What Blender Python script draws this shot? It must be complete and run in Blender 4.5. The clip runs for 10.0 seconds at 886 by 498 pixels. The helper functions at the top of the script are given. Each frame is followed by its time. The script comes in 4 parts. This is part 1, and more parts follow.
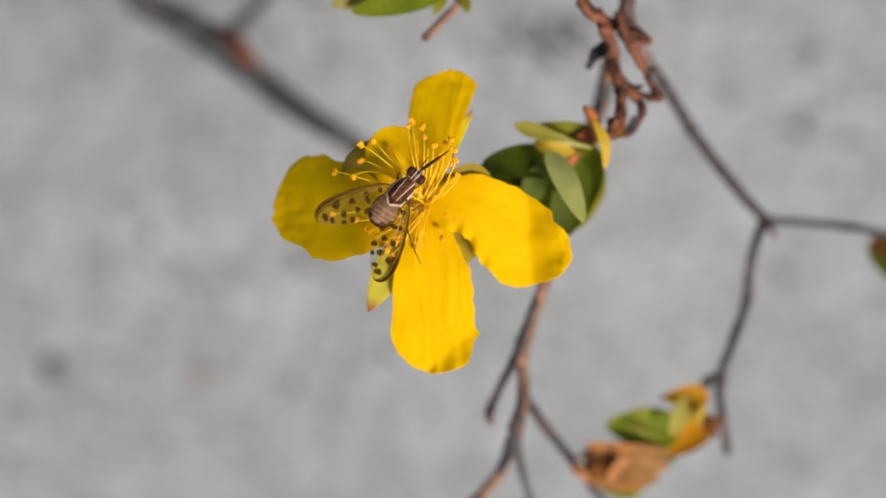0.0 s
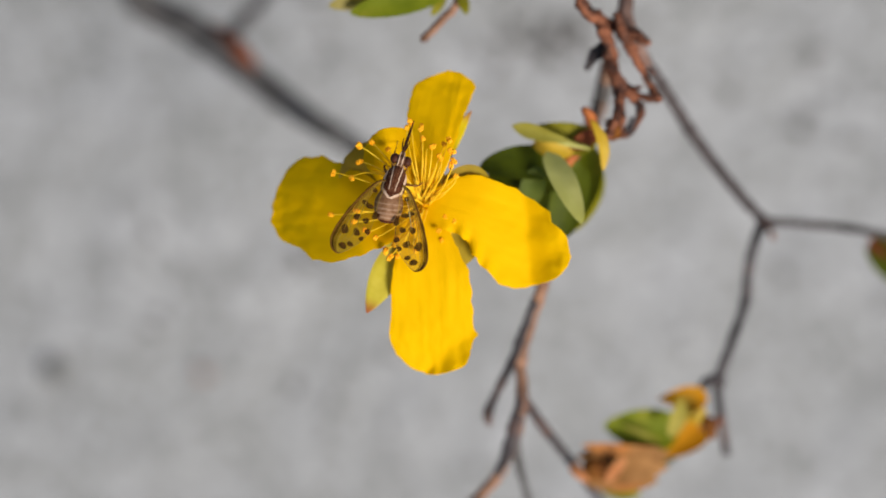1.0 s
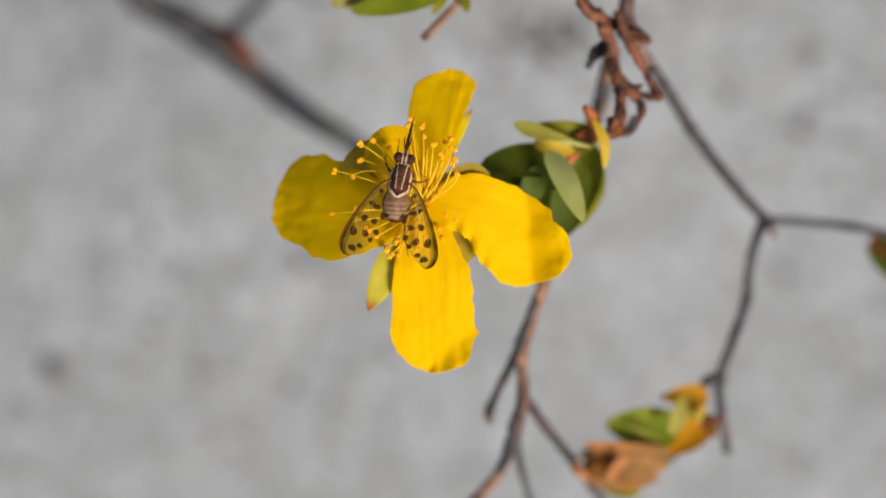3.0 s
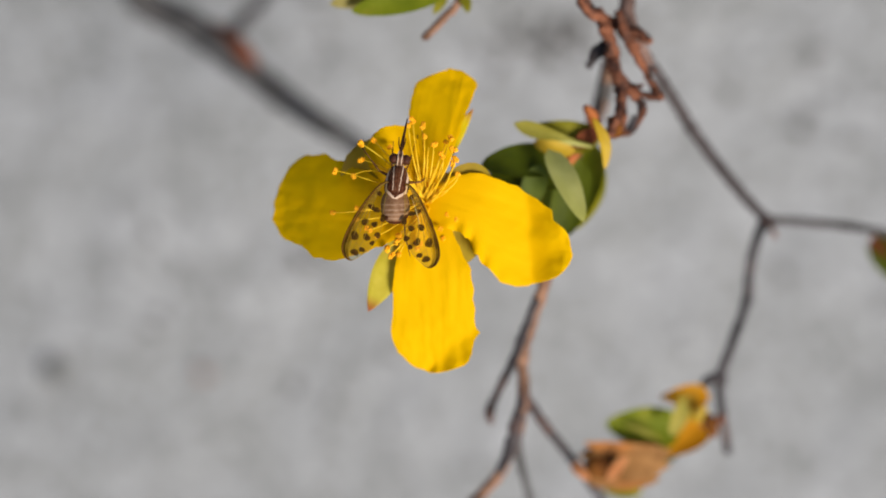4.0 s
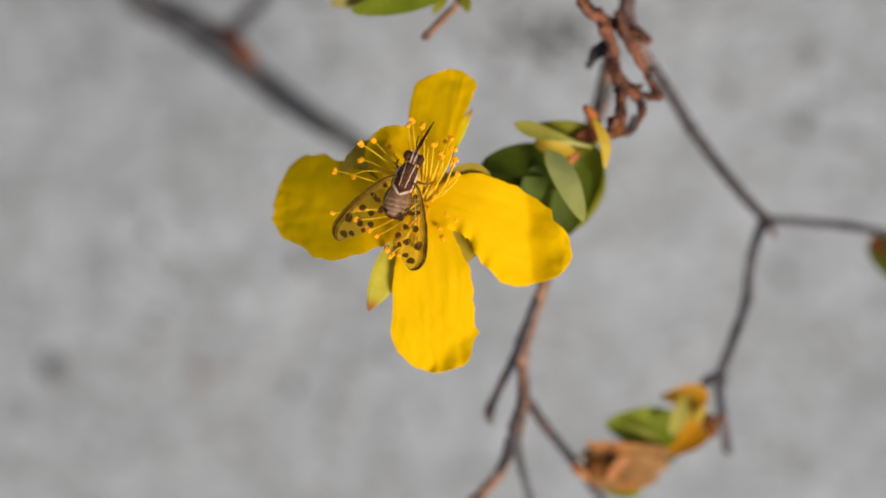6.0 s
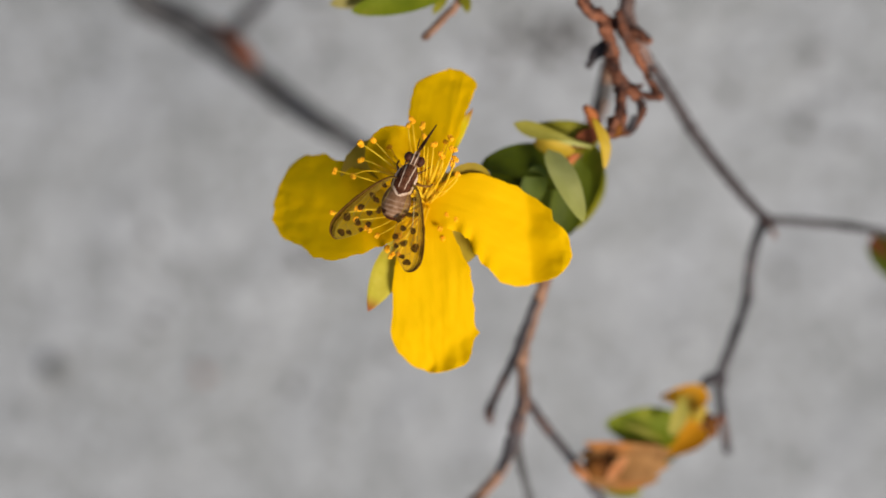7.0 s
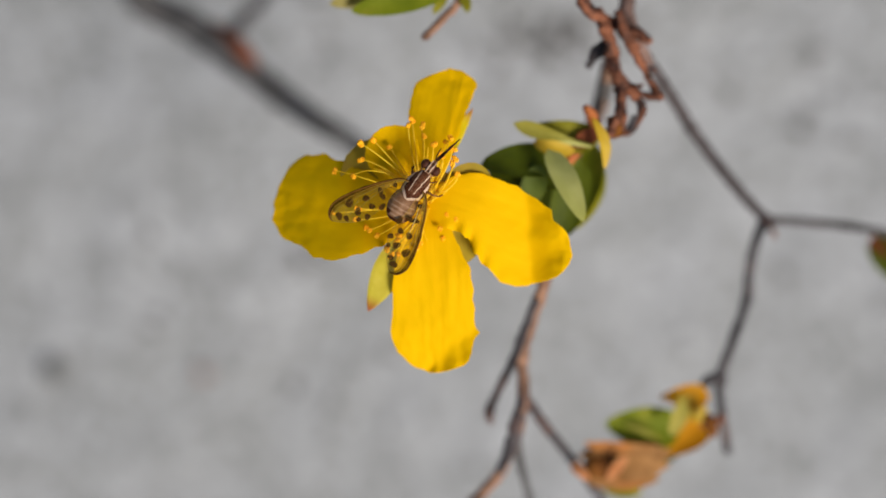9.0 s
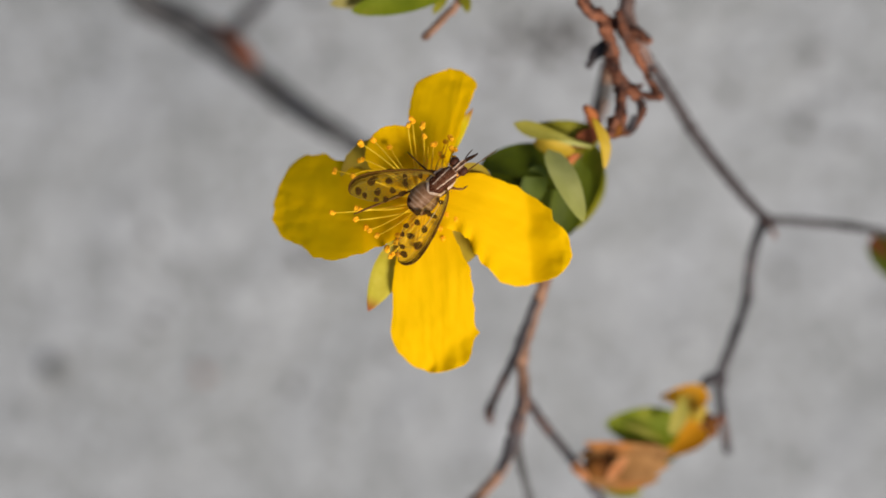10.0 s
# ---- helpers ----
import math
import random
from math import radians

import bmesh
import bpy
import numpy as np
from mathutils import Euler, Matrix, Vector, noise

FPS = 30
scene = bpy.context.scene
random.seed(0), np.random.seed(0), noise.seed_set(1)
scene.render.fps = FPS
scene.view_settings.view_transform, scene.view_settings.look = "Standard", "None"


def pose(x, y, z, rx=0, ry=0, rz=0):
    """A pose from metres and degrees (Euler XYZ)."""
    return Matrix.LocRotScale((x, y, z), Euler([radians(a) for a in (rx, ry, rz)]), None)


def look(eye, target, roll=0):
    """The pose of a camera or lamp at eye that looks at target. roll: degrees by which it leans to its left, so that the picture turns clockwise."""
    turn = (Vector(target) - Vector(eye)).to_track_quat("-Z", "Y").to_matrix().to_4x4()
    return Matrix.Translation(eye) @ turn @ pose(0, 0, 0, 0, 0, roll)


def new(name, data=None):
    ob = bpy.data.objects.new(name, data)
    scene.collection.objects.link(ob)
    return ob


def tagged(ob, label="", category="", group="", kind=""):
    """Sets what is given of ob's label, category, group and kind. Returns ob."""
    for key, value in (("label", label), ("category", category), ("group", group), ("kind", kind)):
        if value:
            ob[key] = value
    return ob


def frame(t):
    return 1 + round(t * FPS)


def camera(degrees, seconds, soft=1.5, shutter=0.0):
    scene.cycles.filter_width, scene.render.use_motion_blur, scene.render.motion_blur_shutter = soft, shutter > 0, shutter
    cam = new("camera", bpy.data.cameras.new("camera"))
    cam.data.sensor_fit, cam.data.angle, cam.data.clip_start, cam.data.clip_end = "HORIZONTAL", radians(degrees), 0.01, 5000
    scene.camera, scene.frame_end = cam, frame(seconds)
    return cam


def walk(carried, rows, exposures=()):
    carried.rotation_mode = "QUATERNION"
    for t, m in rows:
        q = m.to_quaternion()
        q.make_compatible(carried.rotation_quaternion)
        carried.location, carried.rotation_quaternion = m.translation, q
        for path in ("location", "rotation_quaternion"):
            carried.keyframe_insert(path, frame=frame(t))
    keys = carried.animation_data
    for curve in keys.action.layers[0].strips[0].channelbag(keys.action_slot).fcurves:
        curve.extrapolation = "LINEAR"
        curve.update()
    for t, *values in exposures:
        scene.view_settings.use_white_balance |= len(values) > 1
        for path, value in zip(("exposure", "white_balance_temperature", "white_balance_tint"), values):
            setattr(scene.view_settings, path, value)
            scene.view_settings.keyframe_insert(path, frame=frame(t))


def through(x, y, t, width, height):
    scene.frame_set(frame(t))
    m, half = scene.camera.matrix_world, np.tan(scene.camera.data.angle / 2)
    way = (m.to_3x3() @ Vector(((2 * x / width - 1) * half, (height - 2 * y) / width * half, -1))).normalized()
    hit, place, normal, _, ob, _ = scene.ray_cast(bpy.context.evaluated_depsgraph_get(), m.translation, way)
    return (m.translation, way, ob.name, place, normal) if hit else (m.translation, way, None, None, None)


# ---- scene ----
MM = 0.001
cam = camera(18, 10.0, soft=1.7)
cam.data.dof.use_dof = True
cam.data.dof.focus_distance = 0.2915
cam.data.dof.aperture_fstop = 10.2
walk(cam, [(0.0, pose(0, 0, 0.437)), (10.0, pose(0, 0, 0.437))],
     exposures=((0.0, 0.44), (4.0, 0.44), (4.5, 0.39), (5.0, 0.36), (10.0, 0.36)))

# ---- daylight: a low, warm sun and a clear sky ----
SUN_EL, SUN_AZ = 46.0, -46.0
sky_world = bpy.data.worlds.new("sky")
scene.world = sky_world
sky_world.use_nodes = True
wn = sky_world.node_tree
sky = wn.nodes.new("ShaderNodeTexSky")
sky.sky_type = "NISHITA"
sky.sun_disc = False
sky.sun_elevation = radians(SUN_EL)
sky.sun_rotation = radians(90 - SUN_AZ)
wn.links.new(sky.outputs["Color"], wn.nodes["Background"].inputs["Color"])
wn.nodes["Background"].inputs["Strength"].default_value = 0.08
sun = new("sun", bpy.data.lights.new("sun", "SUN"))
sun.data.energy = 3.75
sun.data.angle = radians(20.0)
sun.data.color = (1.0, 0.95, 0.885)
SUN_DIR = Vector((math.cos(radians(SUN_EL)) * math.cos(radians(SUN_AZ)),
                  math.cos(radians(SUN_EL)) * math.sin(radians(SUN_AZ)), math.sin(radians(SUN_EL))))
sun.matrix_world = look(SUN_DIR * 3, (0, 0, 0))


# ---- materials ----
def material(name, dark, light, scale=300.0, rough=0.6, bump=0.0, bump_scale=None, spec=0.4,
             through=0.0, through_color=None, stretch=(1, 1, 1), coord="Object", vary=0.0, mid=0.5, spread=0.3,
             base_tint=None, tip_tint=None, patches=None, patch_scale=60.0, patch_at=(0.5, 0.65)):
    m = bpy.data.materials.new(name)
    m.use_nodes = True
    nt = m.node_tree
    n, l = nt.nodes, nt.links
    p = n["Principled BSDF"]
    p.inputs["Roughness"].default_value = rough
    p.inputs["Specular IOR Level"].default_value = spec
    tc, mp = n.new("ShaderNodeTexCoord"), n.new("ShaderNodeMapping")
    mp.inputs["Scale"].default_value = stretch
    l.new(tc.outputs[coord], mp.inputs["Vector"])
    tex = n.new("ShaderNodeTexNoise")
    tex.inputs["Scale"].default_value = scale
    tex.inputs["Detail"].default_value = 6
    tex.inputs["Roughness"].default_value = 0.6
    l.new(mp.outputs["Vector"], tex.inputs["Vector"])
    ramp = n.new("ShaderNodeValToRGB")
    ramp.color_ramp.elements[0].position, ramp.color_ramp.elements[1].position = mid - spread / 2, mid + spread / 2
    ramp.color_ramp.elements[0].color, ramp.color_ramp.elements[1].color = (*dark, 1), (*light, 1)
    l.new(tex.outputs["Fac"], ramp.inputs["Fac"])
    color = ramp.outputs["Color"]
    if patches:
        t2, r2, mx = n.new("ShaderNodeTexNoise"), n.new("ShaderNodeValToRGB"), n.new("ShaderNodeMix")
        t2.inputs["Scale"].default_value, t2.inputs["Detail"].default_value = patch_scale, 4
        l.new(tc.outputs["Object"], t2.inputs["Vector"])
        r2.color_ramp.elements[0].position, r2.color_ramp.elements[1].position = patch_at
        l.new(t2.outputs["Fac"], r2.inputs["Fac"])
        mx.data_type = "RGBA"
        l.new(r2.outputs["Color"], mx.inputs["Factor"])
        l.new(color, mx.inputs["A"])
        mx.inputs["B"].default_value = (*patches, 1)
        color = mx.outputs["Result"]
    if base_tint:
        sep, rb, mb = n.new("ShaderNodeSeparateXYZ"), n.new("ShaderNodeMapRange"), n.new("ShaderNodeMix")
        l.new(tc.outputs["UV"], sep.inputs["Vector"])
        l.new(sep.outputs["X"], rb.inputs["Value"])
        rb.inputs["From Min"].default_value, rb.inputs["From Max"].default_value = 0.05, 0.45
        rb.inputs["To Min"].default_value, rb.inputs["To Max"].default_value = 0.8, 0.0
        mb.data_type = "RGBA"
        l.new(rb.outputs["Result"], mb.inputs["Factor"])
        l.new(color, mb.inputs["A"])
        mb.inputs["B"].default_value = (*base_tint, 1)
        color = mb.outputs["Result"]
    if tip_tint:
        sep, rb, mb = n.new("ShaderNodeSeparateXYZ"), n.new("ShaderNodeMapRange"), n.new("ShaderNodeMix")
        l.new(tc.outputs["UV"], sep.inputs["Vector"])
        l.new(sep.outputs["X"], rb.inputs["Value"])
        rb.interpolation_type = "SMOOTHSTEP"
        rb.inputs["From Min"].default_value, rb.inputs["From Max"].default_value = 0.78, 1.0
        mb.data_type = "RGBA"
        l.new(rb.outputs["Result"], mb.inputs["Factor"])
        l.new(color, mb.inputs["A"])
        mb.inputs["B"].default_value = (*tip_tint, 1)
        color = mb.outputs["Result"]
    if vary:
        info, hsv, rng = n.new("ShaderNodeObjectInfo"), n.new("ShaderNodeHueSaturation"), n.new("ShaderNodeMapRange")
        rng.inputs["To Min"].default_value, rng.inputs["To Max"].default_value = 1 - vary, 1 + vary
        l.new(info.outputs["Random"], rng.inputs["Value"])
        l.new(rng.outputs["Result"], hsv.inputs["Value"])
        l.new(color, hsv.inputs["Color"])
        color = hsv.outputs["Color"]
    l.new(color, p.inputs["Base Color"])
    if bump:
        bt, b = n.new("ShaderNodeTexNoise"), n.new("ShaderNodeBump")
        bt.inputs["Scale"].default_value, bt.inputs["Detail"].default_value = bump_scale or scale, 5
        l.new(mp.outputs["Vector"], bt.inputs["Vector"])
        b.inputs["Strength"].default_value, b.inputs["Distance"].default_value = bump, 0.0002
        l.new(bt.outputs["Fac"], b.inputs["Height"])
        l.new(b.outputs["Normal"], p.inputs["Normal"])
    if through:
        tr, mix = n.new("ShaderNodeBsdfTranslucent"), n.new("ShaderNodeMixShader")
        if through_color:
            tr.inputs["Color"].default_value = (*through_color, 1)
        else:
            l.new(color, tr.inputs["Color"])
        mix.inputs["Fac"].default_value = through
        l.new(p.outputs["BSDF"], mix.inputs[1])
        l.new(tr.outputs["BSDF"], mix.inputs[2])
        l.new(mix.outputs["Shader"], n["Material Output"].inputs["Surface"])
    return m


def graph(m):
    """Short hands for the node tree of m: math(op, a, b) and curve(value, stops)."""
    n, l = m.node_tree.nodes, m.node_tree.links

    def put(socket, value):
        if isinstance(value, (int, float)):
            socket.default_value = value
        else:
            l.new(value, socket)

    def math_node(op, a, b=0.0):
        k = n.new("ShaderNodeMath")
        k.operation, k.use_clamp = op, True
        put(k.inputs[0], a), put(k.inputs[1], b)
        return k.outputs[0]

    def curve(value, stops):
        k = n.new("ShaderNodeValToRGB")
        k.color_ramp.interpolation = "EASE"
        while len(k.color_ramp.elements) < len(stops):
            k.color_ramp.elements.new(0.5)
        for e, (at, v) in zip(k.color_ramp.elements, stops):
            e.position, e.color = at, (v, v, v, 1)
        l.new(value, k.inputs["Fac"])
        return k.outputs["Color"]
    return n, l, math_node, curve


def blend(n, l, fac, a, b):
    mx = n.new("ShaderNodeMix")
    mx.data_type = "RGBA"
    l.new(fac, mx.inputs["Factor"])
    for name, c in (("A", a), ("B", b)):
        if isinstance(c, tuple):
            mx.inputs[name].default_value = (*c, 1)
        else:
            l.new(c, mx.inputs[name])
    return mx.outputs["Result"]


def see_through(m, cover, clear_color):
    """Lets m's surface cover what lies under it by the share cover."""
    n, l = m.node_tree.nodes, m.node_tree.links
    clear, mix = n.new("ShaderNodeBsdfTransparent"), n.new("ShaderNodeMixShader")
    clear.inputs["Color"].default_value = (*clear_color, 1)
    l.new(cover, mix.inputs["Fac"])
    l.new(clear.outputs["BSDF"], mix.inputs[1])
    l.new(n["Principled BSDF"].outputs["BSDF"], mix.inputs[2])
    l.new(mix.outputs["Shader"], n["Material Output"].inputs["Surface"])


def wing_material(name):
    """Clear film, amber to brown along the front margin, smoky towards the tip. UV: along the wing, and across from the front."""
    m = bpy.data.materials.new(name)
    m.use_nodes = True
    n, l, math_node, curve = graph(m)
    p = n["Principled BSDF"]
    p.inputs["Roughness"].default_value, p.inputs["Specular IOR Level"].default_value = 0.5, 0.02
    tc, sep, tex = n.new("ShaderNodeTexCoord"), n.new("ShaderNodeSeparateXYZ"), n.new("ShaderNodeTexNoise")
    l.new(tc.outputs["UV"], sep.inputs["Vector"])
    tex.inputs["Scale"].default_value, tex.inputs["Detail"].default_value = 1100, 4
    l.new(tc.outputs["Object"], tex.inputs["Vector"])
    along, across = sep.outputs["X"], sep.outputs["Y"]
    cloud = curve(tex.outputs["Fac"], ((0.3, 0.7), (0.7, 1.0)))
    front = math_node("MULTIPLY", curve(across, ((0.0, 1.0), (0.1, 0.88), (0.18, 0.42), (0.3, 0.0))),
                      curve(along, ((0.0, 0.5), (0.3, 0.66), (0.5, 0.88), (0.62, 0.74), (0.78, 0.95), (1.0, 1.0))))
    rim = curve(along, ((0.93, 0.0), (0.975, 0.35), (1.0, 0.7)))
    dark = math_node("MULTIPLY", math_node("MAXIMUM", front, rim), cloud)
    film = curve(along, ((0.0, 0.01), (0.4, 0.04), (0.75, 0.15), (1.0, 0.22)))
    base = blend(n, l, curve(along, ((0.2, 0.0), (0.7, 1.0))), (0.105, 0.042, 0.003), (0.027, 0.012, 0.002))
    l.new(blend(n, l, curve(dark, ((0.05, 0.0), (0.3, 1.0))), (0.11, 0.10, 0.035), base), p.inputs["Base Color"])
    see_through(m, math_node("ADD", dark, film), (0.99, 0.98, 0.9))
    return m


def spot_material(name, dark, light):
    """Brown pigment that thins out towards the spot's edge. UV x: from the middle, 0, to the edge, 1."""
    m = bpy.data.materials.new(name)
    m.use_nodes = True
    n, l, math_node, curve = graph(m)
    p = n["Principled BSDF"]
    p.inputs["Roughness"].default_value, p.inputs["Specular IOR Level"].default_value = 0.6, 0.05
    tc, sep, tex = n.new("ShaderNodeTexCoord"), n.new("ShaderNodeSeparateXYZ"), n.new("ShaderNodeTexNoise")
    l.new(tc.outputs["UV"], sep.inputs["Vector"])
    tex.inputs["Scale"].default_value = 1800
    l.new(tc.outputs["Object"], tex.inputs["Vector"])
    l.new(blend(n, l, curve(tex.outputs["Fac"], ((0.3, 0.0), (0.7, 1.0))), dark, light), p.inputs["Base Color"])
    see_through(m, math_node("MULTIPLY", curve(sep.outputs["X"], ((0.0, 0.86), (0.62, 0.8), (1.0, 0.0))),
                             curve(tex.outputs["Fac"], ((0.25, 0.8), (0.6, 1.0)))), (0.99, 0.98, 0.9))
    return m


def sand_material():
    m = bpy.data.materials.new("sand")
    m.use_nodes = True
    n, l = m.node_tree.nodes, m.node_tree.links
    p = n["Principled BSDF"]
    p.inputs["Roughness"].default_value, p.inputs["Specular IOR Level"].default_value = 0.92, 0.15
    tc = n.new("ShaderNodeTexCoord")
    color = None
    for scale, lo, hi, dark, seed in ((1500, 0.35, 0.65, 0.70, 0), (620, 0.40, 0.62, 0.7, 5), (310, 0.40, 0.60, 0.74, 3), (120, 0.40, 0.64, 0.87, 7), (45, 0.38, 0.6, 0.89, 11)):
        mp, tex, ramp = n.new("ShaderNodeMapping"), n.new("ShaderNodeTexNoise"), n.new("ShaderNodeValToRGB")
        mp.inputs["Location"].default_value = (seed, seed * 0.7, 0)
        tex.inputs["Scale"].default_value, tex.inputs["Detail"].default_value = scale, 5
        ramp.color_ramp.elements[0].position, ramp.color_ramp.elements[1].position = lo, hi
        ramp.color_ramp.elements[0].color, ramp.color_ramp.elements[1].color = (dark, dark, dark * 0.985, 1), (1, 1, 1, 1)
        l.new(tc.outputs["Object"], mp.inputs["Vector"])
        l.new(mp.outputs["Vector"], tex.inputs["Vector"])
        l.new(tex.outputs["Fac"], ramp.inputs["Fac"])
        if color is None:
            color = ramp.outputs["Color"]
            grain = tex
        else:
            mx = n.new("ShaderNodeMix")
            mx.data_type, mx.blend_type = "RGBA", "MULTIPLY"
            mx.inputs["Factor"].default_value = 1.0
            l.new(color, mx.inputs["A"])
            l.new(ramp.outputs["Color"], mx.inputs["B"])
            color = mx.outputs["Result"]
    mx = n.new("ShaderNodeMix")
    mx.data_type, mx.blend_type = "RGBA", "MULTIPLY"
    mx.inputs["Factor"].default_value = 1.0
    mx.inputs["B"].default_value = (0.508, 0.501, 0.497, 1)
    l.new(color, mx.inputs["A"])
    l.new(mx.outputs["Result"], p.inputs["Base Color"])
    b = n.new("ShaderNodeBump")
    b.inputs["Strength"].default_value, b.inputs["Distance"].default_value = 0.5, 0.0003
    l.new(grain.outputs["Fac"], b.inputs["Height"])
    l.new(b.outputs["Normal"], p.inputs["Normal"])
    return m


SAND = sand_material()
PEBBLE = material("pebble", (0.04, 0.04, 0.036), (0.085, 0.08, 0.07), 700, 0.8, 0.4, spec=0.1)
LITTER = material("litter", (0.06, 0.055, 0.05), (0.12, 0.11, 0.1), 500, 0.9, 0.4, spec=0.1)
CHIP = material("bark_chip", (0.16, 0.10, 0.08), (0.3, 0.2, 0.16), 700, 0.8, 0.4)
PETAL = material("petal", (0.95, 0.50, 0.0), (0.985, 0.555, 0.001), 2.2, 0.65, 0.035, 3.0, 0.03,
                 through=0.41, through_color=(0.64, 0.65, 0.0), stretch=(0.5, 9, 1), coord="UV", base_tint=(0.94, 0.49, 0.0), spread=0.5)
SEPAL = material("sepal", (0.58, 0.475, 0.03), (0.70, 0.585, 0.08), 260, 0.6, 0.2, 600, 0.1, through=0.4,
                 patches=(0.36, 0.20, 0.06), patch_scale=160, patch_at=(0.5, 0.8), tip_tint=(0.45, 0.13, 0.04))
SEPAL_BROAD = material("broad_sepal", (0.43, 0.30, 0.02), (0.55, 0.41, 0.05), 260, 0.7, 0.2, 600, 0.03, through=0.5,
                       patches=(0.42, 0.27, 0.05), patch_scale=200, patch_at=(0.45, 0.8))
FOLD_LEMON = material("lemon_fold", (0.72, 0.56, 0.005), (0.82, 0.66, 0.02), 260, 0.6, 0.2, 600, 0.1, through=0.4, tip_tint=(0.5, 0.2, 0.06))
FILAMENT = material("filament", (0.94, 0.58, 0.008), (0.98, 0.70, 0.045), 500, 0.5, spec=0.1, through=0.3)
ANTHER = material("anther", (0.84, 0.30, 0.005), (0.95, 0.46, 0.02), 2500, 0.8, 0.6, 5000, 0.05)
OVARY = material("ovary", (0.86, 0.5, 0.006), (0.94, 0.6, 0.02), 600, 0.5, through=0.2)
LEAF = material("leaf", (0.042, 0.056, 0.002), (0.092, 0.112, 0.005), 180, 0.6, 0.15, 700, 0.12, through=0.3,
                through_color=(0.34, 0.33, 0.005), vary=0.12)
LEAF_GREEN = material("leaf_green", (0.105, 0.135, 0.003), (0.19, 0.215, 0.01), 200, 0.6, 0.15, 700, 0.1, through=0.3,
                      through_color=(0.4, 0.36, 0.01), patches=(0.28, 0.23, 0.03), patch_scale=200, patch_at=(0.55, 0.75))
LEAF_PALE = material("leaf_underside", (0.40, 0.385, 0.095), (0.50, 0.475, 0.15), 200, 0.6, 0.2, 700, 0.12, through=0.25)
LEAF_OLIVE = material("leaf_olive", (0.19, 0.175, 0.008), (0.30, 0.265, 0.022), 200, 0.55, 0.2, 700, 0.12, through=0.35)
LEAF_SAGE = material("leaf_sage", (0.22, 0.19, 0.018), (0.33, 0.29, 0.05), 200, 0.6, 0.2, 700, 0.12, through=0.3)
LEAF_SAGE_DARK = material("leaf_bluish", (0.07, 0.098, 0.014), (0.125, 0.155, 0.027), 200, 0.6, 0.2, 700, 0.12, through=0.25)
LEAF_LIT_RIM = material("leaf_lit_rim", (0.32, 0.30, 0.012), (0.45, 0.40, 0.03), 220, 0.6, 0.2, 700, 0.1, through=0.35)
LEAF_STRAW = material("leaf_straw", (0.34, 0.28, 0.04), (0.46, 0.38, 0.08), 220, 0.6, 0.2, 700, 0.1, through=0.35)
LEAF_YELLOW = material("leaf_yellow", (0.48, 0.29, 0.01), (0.58, 0.38, 0.02), 250, 0.55, 0.2, 700, 0.3, through=0.3,
                       patches=(0.25, 0.20, 0.03), patch_scale=150)
LEAF_ORANGE = material("leaf_orange", (0.52, 0.21, 0.006), (0.72, 0.34, 0.012), 220, 0.65, 0.2, 700, 0.1, through=0.35,
                       patches=(0.66, 0.40, 0.06), patch_scale=230, patch_at=(0.55, 0.75))
LEAF_DRY = material("leaf_dry", (0.25, 0.115, 0.035), (0.42, 0.21, 0.075), 300, 0.75, 0.3, 800, 0.08, through=0.25,
                    patches=(0.5, 0.18, 0.045), patch_scale=240, patch_at=(0.46, 0.7))
LEAF_PINK = material("leaf_pink", (0.58, 0.21, 0.065), (0.74, 0.32, 0.13), 300, 0.7, 0.2, 800, 0.08, through=0.25)
CAPSULE = material("capsule", (0.085, 0.028, 0.006), (0.20, 0.072, 0.014), 500, 0.8, 0.6, spec=0.08)
# grey bark; its dark-to-reddish patches also paint the twigs' shaded and sunlit sides
BARK = material("bark", (0.020, 0.017, 0.018), (0.075, 0.064, 0.063), 260, 0.85, 0.8, 900, 0.1,
                patches=(0.17, 0.085, 0.06), patch_scale=170, patch_at=(0.57, 0.75))
BARK_BROWN = material("bark_brown", (0.075, 0.046, 0.037), (0.23, 0.14, 0.11), 260, 0.85, 0.8, 900, 0.1,
                      patches=(0.07, 0.06, 0.058), patch_scale=150, patch_at=(0.45, 0.7))
BARK_GREY = material("bark_grey", (0.054, 0.050, 0.047), (0.122, 0.114, 0.107), 260, 0.9, 0.8, 900, 0.08,
                     patches=(0.1, 0.078, 0.068), patch_scale=90, patch_at=(0.6, 0.8))
BARK_DULL = material("bark_dull", (0.032, 0.026, 0.025), (0.085, 0.07, 0.067), 260, 0.9, 0.8, 900, 0.08)
BUD_SCAR = material("bud_scar", (0.10, 0.023, 0.008), (0.19, 0.052, 0.018), 300, 0.8, 0.6, spec=0.1)
BARK_TAN = material("bark_tan", (0.11, 0.055, 0.033), (0.33, 0.175, 0.105), 420, 0.75, 1.0, 900, 0.15,
                    patches=(0.06, 0.042, 0.036), patch_scale=200, patch_at=(0.48, 0.72))
# red bark; its strong contrast also paints shaded edges and sunlit orange
BARK_RED = material("bark_red", (0.03, 0.011, 0.007), (0.25, 0.09, 0.044), 750, 0.75, 1.0, 1500, 0.16, spread=0.22,
                    patches=(0.035, 0.022, 0.018), patch_scale=420, patch_at=(0.5, 0.68))
TWIG_ORANGE = material("young_twig", (0.32, 0.08, 0.02), (0.48, 0.15, 0.04), 400, 0.6, 0.4, 900, 0.2, through=0.15)
THORAX = material("thorax", (0.034, 0.008, 0.002), (0.088, 0.025, 0.009), 1500, 0.65, 0.4, 6000, 0.08)
